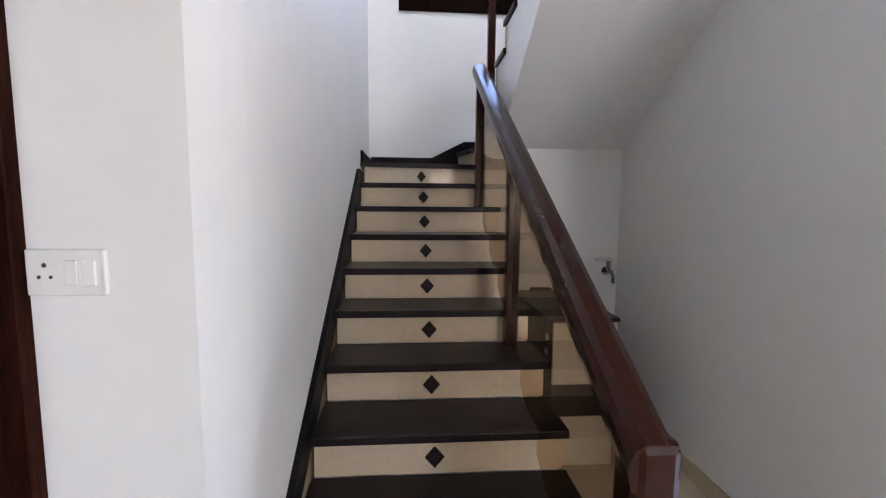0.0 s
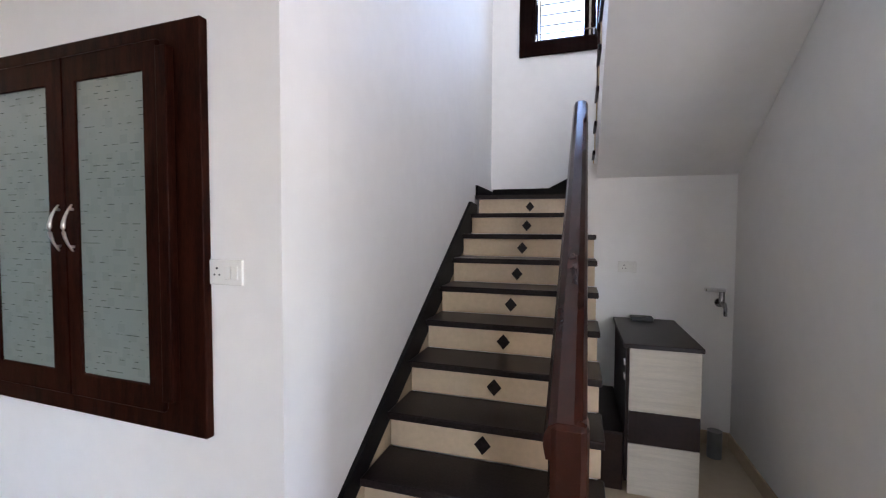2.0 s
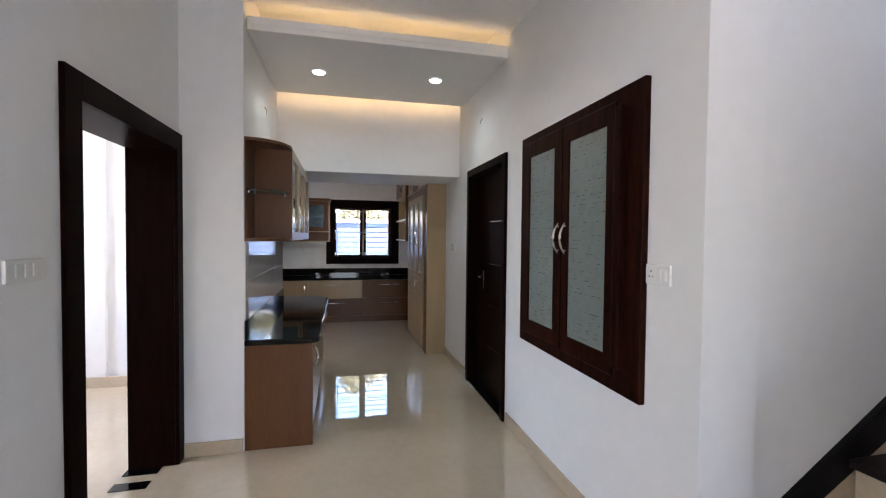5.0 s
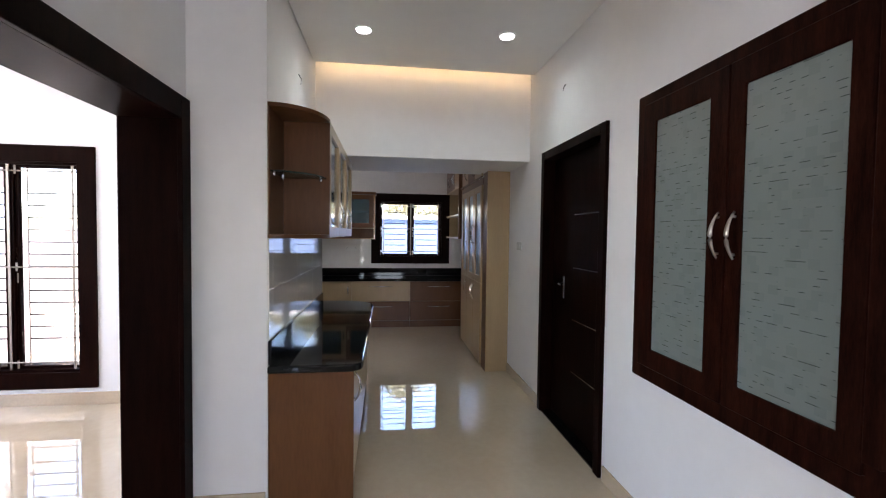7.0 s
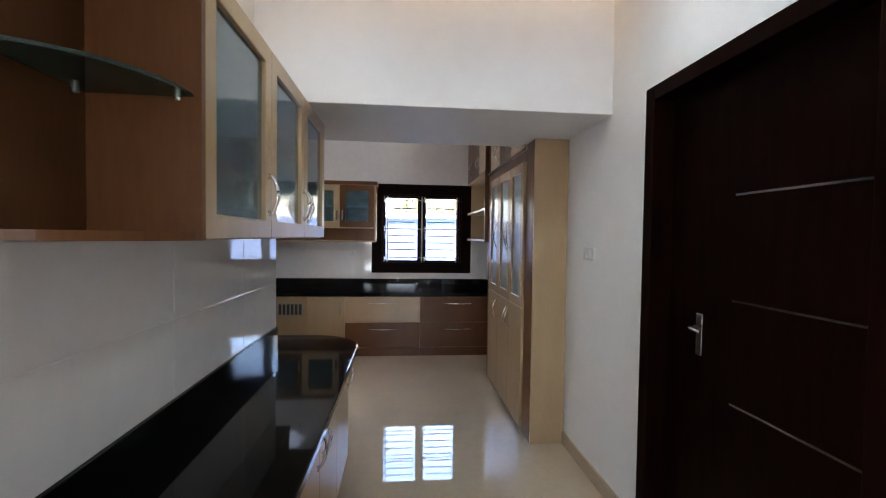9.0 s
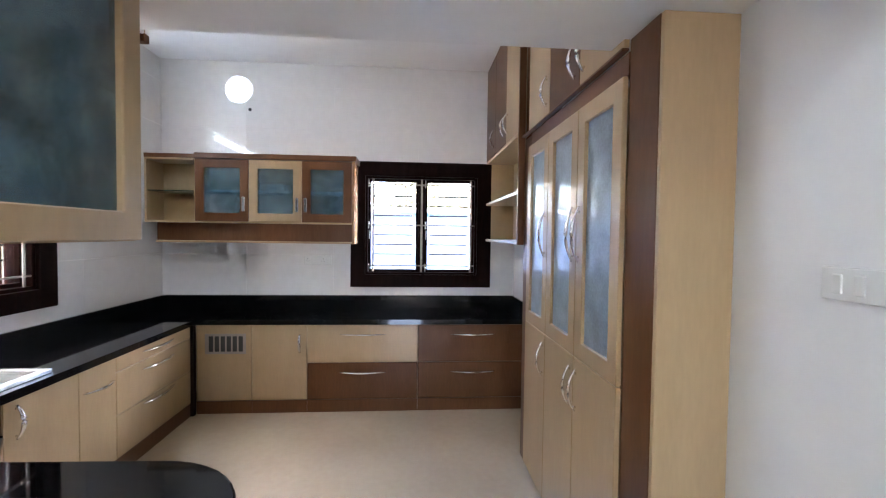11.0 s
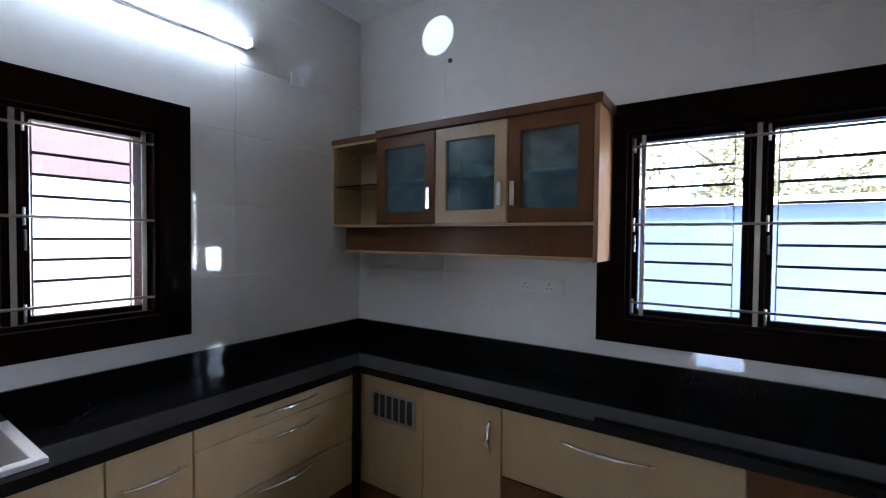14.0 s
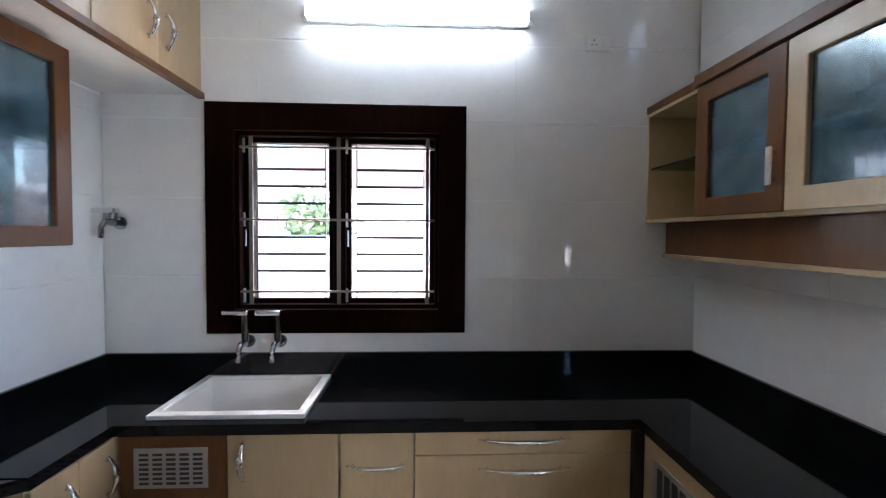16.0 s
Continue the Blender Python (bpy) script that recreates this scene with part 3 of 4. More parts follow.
part("lever", bm, DCHROME, leaf, smooth=True)
solid("threshold_1", boxes((-3.385, 0.69, 0.0, -2.475, 0.83, 0.011)), GRANITE, "black granite door threshold", "threshold")

frame_l = tagged(new("door_2"), "wide dark wooden doorway lining with no door leaf", "door frame", "", "structure")
OFFSET[frame_l.name] = Vector((0, 0, 0))
part("architrave", boxes((-2.325, -1.55, 0, -2.235, -1.528, 2.07), (-1.245, -1.55, 0, -1.135, -1.528, 2.07), (-2.235, -1.55, 1.96, -1.245, -1.528, 2.07), bevel=0.003), DWOOD, frame_l)
for q in ((-2.25, -1.81, 0, -2.235, -1.55, 1.99), (-1.245, -1.81, 0, -1.23, -1.55, 1.99), (-2.235, -1.81, 1.96, -1.245, -1.55, 1.99)):
    part("lining_board", boxes(q), DWOOD, frame_l)
for x0, x1 in ((-2.228, -2.15), (-2.07, -1.99)):
    solid("threshold_2", boxes((x0, -1.81, 0.0, x1, -1.62, 0.004)), GRANITE, "black granite strip in the doorway floor", "threshold")

# ---- handles ----


def bow(bm, c, along, outward, length, r=0.0115, flat=0.6):
    c, a, o = Vector(c), Vector(along), Vector(outward)
    pts, rad = [], []
    for i in range(11):
        s = -1 + i / 5
        pts.append(c + a * (s * length / 2) + o * (0.030 * (1 - s * s) + 0.004))
        rad.append(r * (0.55 + 0.75 * (1 - abs(s))))
    sweep(bm, pts, rad, 8, flat)
    for s in (-0.8, 0.8):
        p = c + a * (s * length / 2)
        rod(bm, p, p + o * 0.016, 0.005, 8)
    return bm


def glazed_door(parent, axis, plane, a0, a1, z0, z1, out_, frame_mat, glass_mat, f=0.07, thick=0.02, label=""):
    """A framed glass door on a cabinet. axis 'x': the door lies in an x plane and runs along y."""
    s = 1 if out_ > 0 else -1
    p0, p1 = plane, plane + s * thick
    g0, g1 = plane + s * 0.001, plane + s * 0.005

    def bx(a, lo, b, hi, q0, q1):
        return (q0, a, lo, q1, b, hi) if axis == "x" else (a, q0, lo, b, q1, hi)
    d = part("door", ring(axis, p0, p1, a0, z0, a1, z1, f), frame_mat, parent, label)
    g = part("glass", boxes(bx(a0 + f, z0 + f, a1 - f, z1 - f, g0, g1)), glass_mat, d, "frosted glass")
    return d


# ---- built-in cupboard in the hall ----
cup = thing("wall_cupboard", (-1.44, 0.69, 0.742), "dark wooden wall cupboard with two etched glass doors, closed", "cupboard")
part("frame", ring("y", 0.672, 0.705, -2.073, 0.742, -0.827, 2.117, 0.12, 0.118, 0.127), WOOD, cup)
for q in ((-1.95, 0.93, 0.85, -0.93, 0.945, 2.0), (-1.95, 0.706, 0.85, -1.932, 0.93, 2.0), (-0.948, 0.706, 0.85, -0.93, 0.93, 2.0)):
    part("panel", boxes(q), INNER, cup)
part("shelf", boxes((-1.93, 0.74, 1.40, -0.95, 0.93, 1.42)), INNER, cup)
for a0, a1, hx, stile in ((-1.997, -1.476, -1.507, 0.094), (-1.472, -0.996, -1.430, 0.068)):
    d = part("door", ring("y", 0.654, 0.672, a0, 0.815, a1, 2.06, stile, 0.09, 0.095), WOOD, cup)
    part("glass", boxes((a0 + stile, 0.662, 0.905, a1 - stile, 0.667, 1.965)), TEXGLASS, d, "etched pale glass")
    part("handle", bow(bmesh.new(), (hx, 0.654, 1.44), (0, 0, 1), (0, -1, 0), 0.17, 0.008), STEEL, d, smooth=True)
part("edge_strip", boxes((-0.985, 0.640, 0.86, -0.938, 0.671, 2.03), bevel=0.003), WOOD, cup)


# ---- switch plates ----


def plate(name, m, w, h, items, label, category="switch"):
    """A plate in local x-z, facing -y. items: ('s'|'o', x) switches and sockets."""
    t = tagged(new(name), label, category)
    t.matrix_world = m
    OFFSET[t.name] = Vector((0, 0, 0))
    part("plate", boxes((-w / 2, -0.011, -h / 2, w / 2, 0.0, h / 2), bevel=0.003), PLASTIC, t)
    for kind, x in items:
        if kind == "s":
            part("rocker", boxes((x - 0.011, -0.016, -0.022, x + 0.011, -0.0105, 0.022), bevel=0.002), PLASTIC, t)
        else:
            bm = bmesh.new()
            for dx, dz, r in ((0, 0.013, 0.0042), (-0.010, -0.008, 0.0033), (0.010, -0.008, 0.0033)):
                rod(bm, (x + dx, -0.0118, dz), (x + dx, -0.0108, dz), r, 10)
            part("socket_holes", bm, DARKP, t)
    return t


plate("switch_plate", pose(-0.755, 0.70, 1.298), 0.135, 0.082, [("o", -0.035), ("s", 0.012), ("s", 0.042)], "white switch plate with a socket on the white wall", "switch")
plate("switch_plate", pose(-4.05, 0.70, 1.327), 0.14, 0.075, [("s", -0.03), ("s", 0.02)], "white switch plate near the tall cabinet", "switch")
plate("switch_plate", pose(-0.94, -1.55, 1.32, 0, 0, 180), 0.18, 0.075, [("s", -0.04), ("s", 0.0), ("s", 0.04)], "white switch plate beside the doorway", "switch")
plate("socket_plate", pose(-7.158, -1.106, 1.185, 0, 0, 90), 0.24, 0.082, [("o", -0.09), ("s", -0.045), ("o", 0.045), ("s", 0.09)], "white double socket plate on the tiles", "socket")
plate("socket_plate", pose(-7.148, -0.178, 0.79, 0, 0, 90), 0.09, 0.06, [("o", 0)], "small white socket plate on the backsplash", "socket")
plate("socket_plate", pose(-6.64, -2.458, 2.376, 0, 0, 180), 0.12, 0.075, [("o", -0.02), ("s", 0.03)], "white socket plate beside the tube light", "socket")
plate("socket_plate", pose(-6.55, 0.692, 1.16), 0.14, 0.08, [("o", -0.03), ("s", 0.03)], "white socket plate on side tiles", "socket")
plate("socket_plate", ST @ pose(1.20, 2.17, 1.187), 0.12, 0.075, [("o", -0.02), ("s", 0.03)], "white socket plate under the stairs", "socket")
chime = thing("door_chime", (-0.727, 0.70, 2.40), "small white box mounted high on the wall", "chime")
part("body", boxes((-0.782, 0.64, 2.40, -0.672, 0.70, 2.62), bevel=0.008), PLASTIC, chime)
part("grille", boxes((-0.76, 0.636, 2.46, -0.694, 0.641, 2.464), (-0.76, 0.636, 2.48, -0.694, 0.641, 2.484), (-0.76, 0.636, 2.50, -0.694, 0.641, 2.504)), GREYP, chime)

for end in (((-3.103, -1.168, 2.50), (-3.103, -1.150, 2.47), (-3.095, -1.152, 2.43)), ((-3.044, 0.699, 2.52), (-3.044, 0.684, 2.50), (-3.050, 0.686, 2.475))):
    solid("wire_stub", sweep(bmesh.new(), end, [0.003, 0.003, 0.002], 8), DARKP, "thin dark wire end sticking out of the wall", "wire", kind="", group="wire ends in the hall")
tag_ = thing("tile_clip", (-7.15, -1.916, 1.335), "tiny white plastic clip on the tiles", "clip")
part("clip", boxes((-7.158, -1.932, 1.318, -7.142, -1.900, 1.337), bevel=0.003), PLASTIC, tag_)

# ---- pantry counter in the hall ----
pan = thing("pantry_cabinet", (-3.3, -0.95, 0), "brown and beige laminate base cabinet against the partition", "cabinet")
part("end_panel", boxes((-2.352, -1.168, 0.0, -2.334, -0.735, 0.703), bevel=0.002), BROWN, pan, "brown end panel")
part("body", boxes((-4.18, -1.168, 0.08, -2.352, -0.76, 0.703)), INNER, pan)
part("plinth", boxes((-4.18, -1.1, 0.0, -2.352, -0.78, 0.08)), BROWN, pan)
for i in range(4):
    a = -2.354 - i * 0.456
    d = part("door", boxes((a - 0.452, -0.758, 0.09, a, -0.738, 0.70), bevel=0.003), BEIGE, pan)
    part("handle", bow(bmesh.new(), (a - (0.40 if i % 2 else 0.05), -0.738, 0.60), (0, 0, 1), (0, 1, 0), 0.16), CHROME, d, smooth=True)


def slab(bm, outline, z0, z1):
    prism(bm, outline, 2, z0, z1)
    es = [e for e in bm.edges if abs(e.verts[0].co.z - e.verts[1].co.z) < 1e-5]
    bmesh.ops.bevel(bm, geom=es, offset=0.008, segments=2, profile=0.5, affect="EDGES")
    return bm


arc = [(-4.19 - 0.315 * math.sin(a), -1.0 + 0.315 * math.cos(a)) for a in [i * math.pi / 20 for i in range(11)]]
near = [(-2.39 + 0.07 * math.sin(a), -0.76 + 0.07 * math.cos(a)) for a in [i * math.pi / 12 for i in range(6, -1, -1)]]
slab_p = tagged(new("pantry_worktop"), "polished black granite worktop with rounded corner", "worktop")
OFFSET[slab_p.name] = Vector((0, 0, 0))
part("slab", slab(bmesh.new(), [(-2.32, -1.168)] + near + arc + [(-4.52, -1.47), (-4.685, -1.60), (-4.292, -1.60), (-4.292, -1.422), (-4.172, -1.422), (-4.172, -1.168)], 0.706, 0.746), GRANITE, slab_p)
part("upstand", boxes((-4.168, -1.168, 0.747, -2.335, -1.150, 0.875), bevel=0.002), GRANITE, slab_p)

# upper pantry cabinet with a rounded open end
upc = thing("pantry_wall_cabinet", (-3.3, -1.17, 1.40), "beige wall cabinet with frosted doors and rounded open end", "cabinet")


def quarter(z0, z1, shrink=0.0):
    o = [(-2.64, -1.168)] + [(-2.64 + (0.31 - shrink) * math.cos(a), -1.168 + (0.268 - shrink) * math.sin(a)) for a in [i * math.pi / 28 for i in range(15)]]
    return prism(bmesh.new(), o, 2, z0, z1)


part("end_board", quarter(1.402, 1.422), BROWN, upc)
part("end_board", quarter(2.068, 2.088), BROWN, upc)
part("glass_shelf", quarter(1.742, 1.750, 0.02), SHELFG, upc, "clear rounded glass shelf")
for q in ((-2.60, -1.155), (-2.40, -1.155), (-2.627, -0.95)):
    part("shelf_stud", rod(bmesh.new(), (q[0], q[1], 1.728), (q[0], q[1], 1.7415), 0.009, 12), CHROME, upc, "chrome shelf stud")
part("back_panel", boxes((-2.64, -1.168, 1.422, -2.345, -1.160, 2.068)), BROWN, upc)
part("side_panel", boxes((-2.66, -1.168, 1.402, -2.64, -0.902, 2.088)), BROWN, upc)
for q in ((-4.26, -1.168, 1.402, -2.66, -1.155, 2.088), (-4.26, -1.155, 1.402, -2.66, -0.922, 1.42), (-4.26, -1.155, 2.07, -2.66, -0.922, 2.088), (-4.26, -1.155, 1.42, -4.242, -0.922, 2.07),
                   (-4.24, -1.15, 1.72, -2.68, -0.94, 1.735)):
    part("panel", boxes(q), INNER, upc)
for i in range(3):
    a1 = -2.66 - i * 0.533
    d = glazed_door(upc, "y", -0.922, a1 - 0.530, a1, 1.404, 2.086, 1, BEIGE, FROST, f=0.065)
    part("handle", bow(bmesh.new(), (a1 - (0.035 if i == 2 else 0.495), -0.902, 1.56), (0, 0, 1), (0, 1, 0), 0.15), CHROME, d, smooth=True)

# ---- kitchen base cabinets ----


def base_back(name, y0, y1, fronts, label):
    c = thing(name, (-6.9, (y0 + y1) / 2, 0), label, "cabinet", "kitchen base cabinets")
    part("body", boxes((-7.14, y0 + 0.001, 0.10, -6.66, y1 - 0.001, 0.703)), INNER, c)
    part("plinth", boxes((-7.14, y0 + 0.001, 0.0, -6.645, y1 - 0.001, 0.098)), BROWN, c)
    for z0, z1, mt, hk in fronts:
        d = part("drawer_front" if hk == "h" else "door", boxes((-6.658, y0 + 0.003, z0, -6.64, y1 - 0.003, z1), bevel=0.003), mt, c)
        if hk == "h":
            part("handle", bow(bmesh.new(), (-6.64, (y0 + y1) / 2, z1 - 0.075), (0, 1, 0), (1, 0, 0), 0.36), CHROME, d, smooth=True)
        elif hk == "v":
            part("handle", bow(bmesh.new(), (-6.64, y1 - 0.055, 0.555), (0, 0, 1), (1, 0, 0), 0.15), CHROME, d, smooth=True)
        elif hk == "vent":
            g = part("vent_grille", boxes((-6.64, -1.86, 0.475, -6.635, -1.55, 0.635), bevel=0.002), GRILLE, d, "steel ventilation grille")
            for k in range(6):
                yy = -1.83 + k * 0.045
                part("slot", boxes((-6.6355, yy, 0.495, -6.634, yy + 0.032, 0.615)), DARKP, d)
    return c


base_back("base_cabinet", -1.93, -1.507, [(0.105, 0.70, BEIGE, "vent")], "beige laminate corner cabinet with vent grille")
base_back("base_cabinet", -1.507, -1.082, [(0.105, 0.70, BEIGE, "v")], "beige laminate base cabinet with one door")
base_back("base_cabinet", -1.082, -0.205, [(0.40, 0.70, BEIGE, "h"), (0.105, 0.395, BROWN, "h")], "two-tone laminate drawer cabinet with steel handles")
base_back("base_cabinet", -0.205, 0.685, [(0.40, 0.70, BROWN, "h"), (0.105, 0.395, BROWN, "h")], "brown laminate drawer cabinet with steel handles")


grips = {(0.70, 3): 0.668, (0.607, 3): 0.556, (0.355, 3): 0.335, (0.70, 1): 0.577}


def base_sink(name, x0, x1, fronts, label):
    c = thing(name, ((x0 + x1) / 2, -2.2, 0), label, "cabinet", "kitchen base cabinets")
    part("body", boxes((x0 + 0.001, -2.44, 0.10, x1 - 0.001, -1.97, 0.30 if fronts[0][3] in ("sink", "vent") else 0.703)), INNER, c)
    part("plinth", boxes((x0 + 0.001, -2.44, 0.0, x1 - 0.001, -1.955, 0.098)), BROWN, c)
    for z0, z1, mt, hk in fronts:
        d = part("drawer_front" if hk == "h" else "door", boxes((x0 + 0.003, -1.968, z0, x1 - 0.003, -1.95, z1), bevel=0.003), mt, c)
        xm = (x0 + x1) / 2
        if hk == "h":
            part("handle", bow(bmesh.new(), (xm, -1.95, grips[round(z1, 3), len(fronts)]), (1, 0, 0), (0, 1, 0), min(0.35, (x1 - x0) * 0.8)), CHROME, d, smooth=True)
        elif hk == "v" or hk == "sink":
            part("handle", bow(bmesh.new(), (x1 - 0.06, -1.95, 0.60), (0, 0, 1), (0, 1, 0), 0.15), CHROME, d, smooth=True)
        elif hk == "vent":
            part("vent_grille", boxes((-5.01, -1.95, 0.505, -4.745, -1.945, 0.655), bevel=0.002), GRILLE, d, "steel ventilation grille")
            for k in range(5):
                for row in range(7):
                    zz = 0.520 + row * 0.0178
                    part("slot", boxes((-4.992 + k * 0.048, -1.9455, zz, -4.992 + k * 0.048 + 0.034, -1.9435, zz + 0.009)), DARKP, d)
    return c


base_sink("base_cabinet", -6.60, -5.766, [(0.612, 0.70, BEIGE, "h"), (0.36, 0.607, BEIGE, "h"), (0.105, 0.355, BEIGE, "h")], "beige laminate drawer cabinet with three drawers")
base_sink("base_cabinet", -5.766, -5.487, [(0.105, 0.70, BEIGE, "h")], "narrow beige laminate pull-out cabinet")
base_sink("base_cabinet", -5.487, -5.076, [(0.105, 0.70, BEIGE, "sink")], "beige laminate sink cabinet with one door")
base_sink("base_cabinet", -5.076, -4.69, [(0.105, 0.70, BROWN, "vent")], "brown laminate cabinet with vent grille under sink")
solid("corner_filler", boxes((-6.64, -1.97, 0.0, -6.60, -1.93, 0.703)), DARKLAM, "dark filler strip in the cabinet corner", "filler", kind="")
side = thing("base_cabinet", (-4.45, -1.7, 0), "beige laminate base cabinet below the side worktop", "cabinet", "kitchen base cabinets")
part("body", boxes((-4.67, -2.44, 0.10, -4.29, -1.602, 0.703)), INNER, side)
part("plinth", boxes((-4.675, -1.95, 0.0, -4.29, -1.602, 0.098)), BROWN, side)
for a in (-1.945, -1.773):
    d = part("door", boxes((-4.688, a, 0.105, -4.67, a + 0.169, 0.70), bevel=0.003), BEIGE, side)
    part("handle", bow(bmesh.new(), (-4.688, a + 0.05, 0.58), (0, 0, 1), (-1, 0, 0), 0.15), CHROME, d, smooth=True)

# kitchen worktop, with the sink's cut-out left open
kt = tagged(new("kitchen_worktop"), "polished black granite worktop running round the kitchen", "worktop")
OFFSET[kt.name] = Vector((0, 0, 0))
SX0, SX1, SY0, SY1 = -5.34, -4.79, -2.43, -1.99
for q in ((-7.15, -2.455, -6.62, 0.695), (-6.62, -2.455, SX0, -1.93), (SX0, -2.455, SX1, SY0), (SX0, SY1, SX1, -1.93), (SX1, -2.455, -4.29, -1.93), (-4.685, -1.93, -4.29, -1.602)):
    part("slab", boxes((q[0], q[1], 0.706, q[2], q[3], 0.746)), GRANITE, kt)
for q in ((-7.15, -2.455, 0.747, -7.13, 0.695, 0.868), (-7.13, -2.455, 0.747, -4.29, -2.435, 0.868), (-4.292, -2.435, 0.747, -4.312, -1.43, 0.868), (-7.13, 0.675, 0.747, -6.62, 0.695, 0.868)):
    part("upstand", boxes(q, bevel=0.002), GRANITE, kt)

sink = thing("sink", (-5.07, -2.21, 0.746), "white ceramic kitchen sink set in black granite", "sink")
for q in ((SX0 - 0.015, SY0 - 0.003, 0.7465, SX1 + 0.015, SY0 + 0.02, 0.766), (SX0 - 0.015, SY1 - 0.02, 0.7465, SX1 + 0.015, SY1 + 0.02, 0.766), (SX0 - 0.015, SY0 + 0.02, 0.7465, SX0 + 0.02, SY1 - 0.02, 0.766), (SX1 - 0.02, SY0 + 0.02, 0.7465, SX1 + 0.015, SY1 - 0.02, 0.766)):
    part("rim_side", boxes(q, bevel=0.004), CERAMIC, sink)
for q in ((SX0 + 0.005, SY0 + 0.003, 0.56, SX1 - 0.005, SY1 - 0.003, 0.572), (SX0 + 0.003, SY0 + 0.003, 0.572, SX0 + 0.016, SY1 - 0.003, 0.747), (SX1 - 0.016, SY0 + 0.003, 0.572, SX1 - 0.003, SY1 - 0.003, 0.747),
                    (SX0 + 0.016, SY0 + 0.003, 0.572, SX1 - 0.016, SY0 + 0.016, 0.747), (SX0 + 0.016, SY1 - 0.016, 0.572, SX1 - 0.016, SY1 - 0.003, 0.747)):
    part("basin_side", boxes(q), CERAMIC, sink)
part("drain", rod(bmesh.new(), (-5.07, -2.21, 0.572), (-5.07, -2.21, 0.576), 0.04, 20), CHROME, sink)


def tap(m, label, h=0.16):
    t = tagged(new("tap"), label, "tap", "wall taps")
    t.matrix_world = m
    OFFSET[t.name] = Vector((0, 0, 0))
    # body in darkened metal for its dark reflections, lever in plain chrome
    bm = rod(bmesh.new(), (0, 0, 0), (0, -0.012, 0), 0.030, 20)
    part("flange", bm, DCHROME, t, smooth=False)
    bm = sweep(bmesh.new(), [(0, -0.01, 0), (0, -0.06, 0), (0, -0.10, 0.005), (0, -0.125, -0.02), (0, -0.13, -0.07)], [0.013, 0.016, 0.014, 0.012, 0.011], 12)
    part("spout", bm, DCHROME, t, smooth=True)
    bm = rod(bmesh.new(), (0, -0.05, 0.01), (0, -0.05, h * 0.55), 0.017, 14)
    part("stem", bm, DCHROME, t)
    part("lever", boxes((-0.10, -0.072, h * 0.55, 0.018, -0.028, h * 0.55 + 0.024), bevel=0.006), CHROME, t)
    return t


tap(pose(-4.962, -2.455, 0.925, 0, 0, 180), "chrome wall tap above the sink", 0.24)
tap(pose(-5.112, -2.455, 0.925, 0, 0, 180), "chrome wall tap above the sink", 0.24)
tap(pose(-4.372, -2.455, 1.485, 0, 0, 180), "small chrome tap high on the tiled wall", 0.08)
tap(ST @ pose(1.775, 2.17, 0.966), "chrome wall tap under the stairs", 0.14)

# ---- wall cabinet by the back window ----
wc = thing("wall_cabinet", (-7.0, -1.6, 1.35), "brown and beige wall cabinet with frosted doors and open shelf", "cabinet")
part("cornice", boxes((-7.157, -2.455, 2.035, -6.893, -2.05, 2.07), (-7.157, -2.05, 2.035, -6.872, -0.735, 2.078), bevel=0.003), BROWN, wc)
for q in ((-7.157, -2.452, 1.515, -7.147, -0.77, 2.035), (-7.147, -2.452, 1.505, -6.897, -0.77, 1.52), (-7.147, -2.452, 1.52, -6.897, -2.437, 2.035), (-7.147, -2.065, 1.52, -6.906, -2.05, 2.035),
          (-7.147, -2.437, 2.02, -6.897, -2.065, 2.035), (-7.147, -1.625, 1.52, -6.915, -1.615, 2.035), (-7.147, -1.192, 1.52, -6.915, -1.182, 2.035)):
    part("panel", boxes(q), INNER, wc)
part("side_panel", boxes((-7.157, -0.77, 1.338, -6.884, -0.748, 2.035), bevel=0.002), TAN, wc, "tan end panel")
part("shelf", boxes((-7.147, -2.045, 1.765, -6.94, -0.78, 1.78)), PLASTIC, wc, "white inner shelf")
part("glass_shelf", boxes((-7.147, -2.435, 1.762, -6.91, -2.067, 1.770)), SHELFG, wc, "clear glass shelf")
part("valance", boxes((-6.985, -2.395, 1.355, -6.97, -0.77, 1.505)), BROWN, wc, "dark brown valance below the doors")
part("light_rail", boxes((-7.157, -2.40, 1.338, -6.955, -0.77, 1.355), bevel=0.002), BEIGE, wc)
for a0, a1, mt, hy in ((-2.05, -1.622, BROWN, -1.655), (-1.618, -1.189, BEIGE, -1.222), (-1.185, -0.772, BROWN, -1.152)):
    d = glazed_door(wc, "x", -6.905, a0, a1, 1.518, 2.03, 1, mt, FROST, f=0.07)
    grip = [(-6.885, hy - 0.007, 1.612, -6.869, hy + 0.007, 1.628), (-6.885, hy - 0.007, 1.692, -6.869, hy + 0.007, 1.708), (-6.869, hy - 0.012, 1.600, -6.861, hy + 0.012, 1.720)]
    part("handle", boxes(*grip, bevel=0.003), CHROME, d)
pack = thing("paper_box", (-7.03, -1.42, 1.78), "small white box on the cabinet shelf", "box")
part("carton", boxes((-7.08, -1.50, 1.7805, -6.98, -1.36, 1.84), bevel=0.003), PLASTIC, pack)

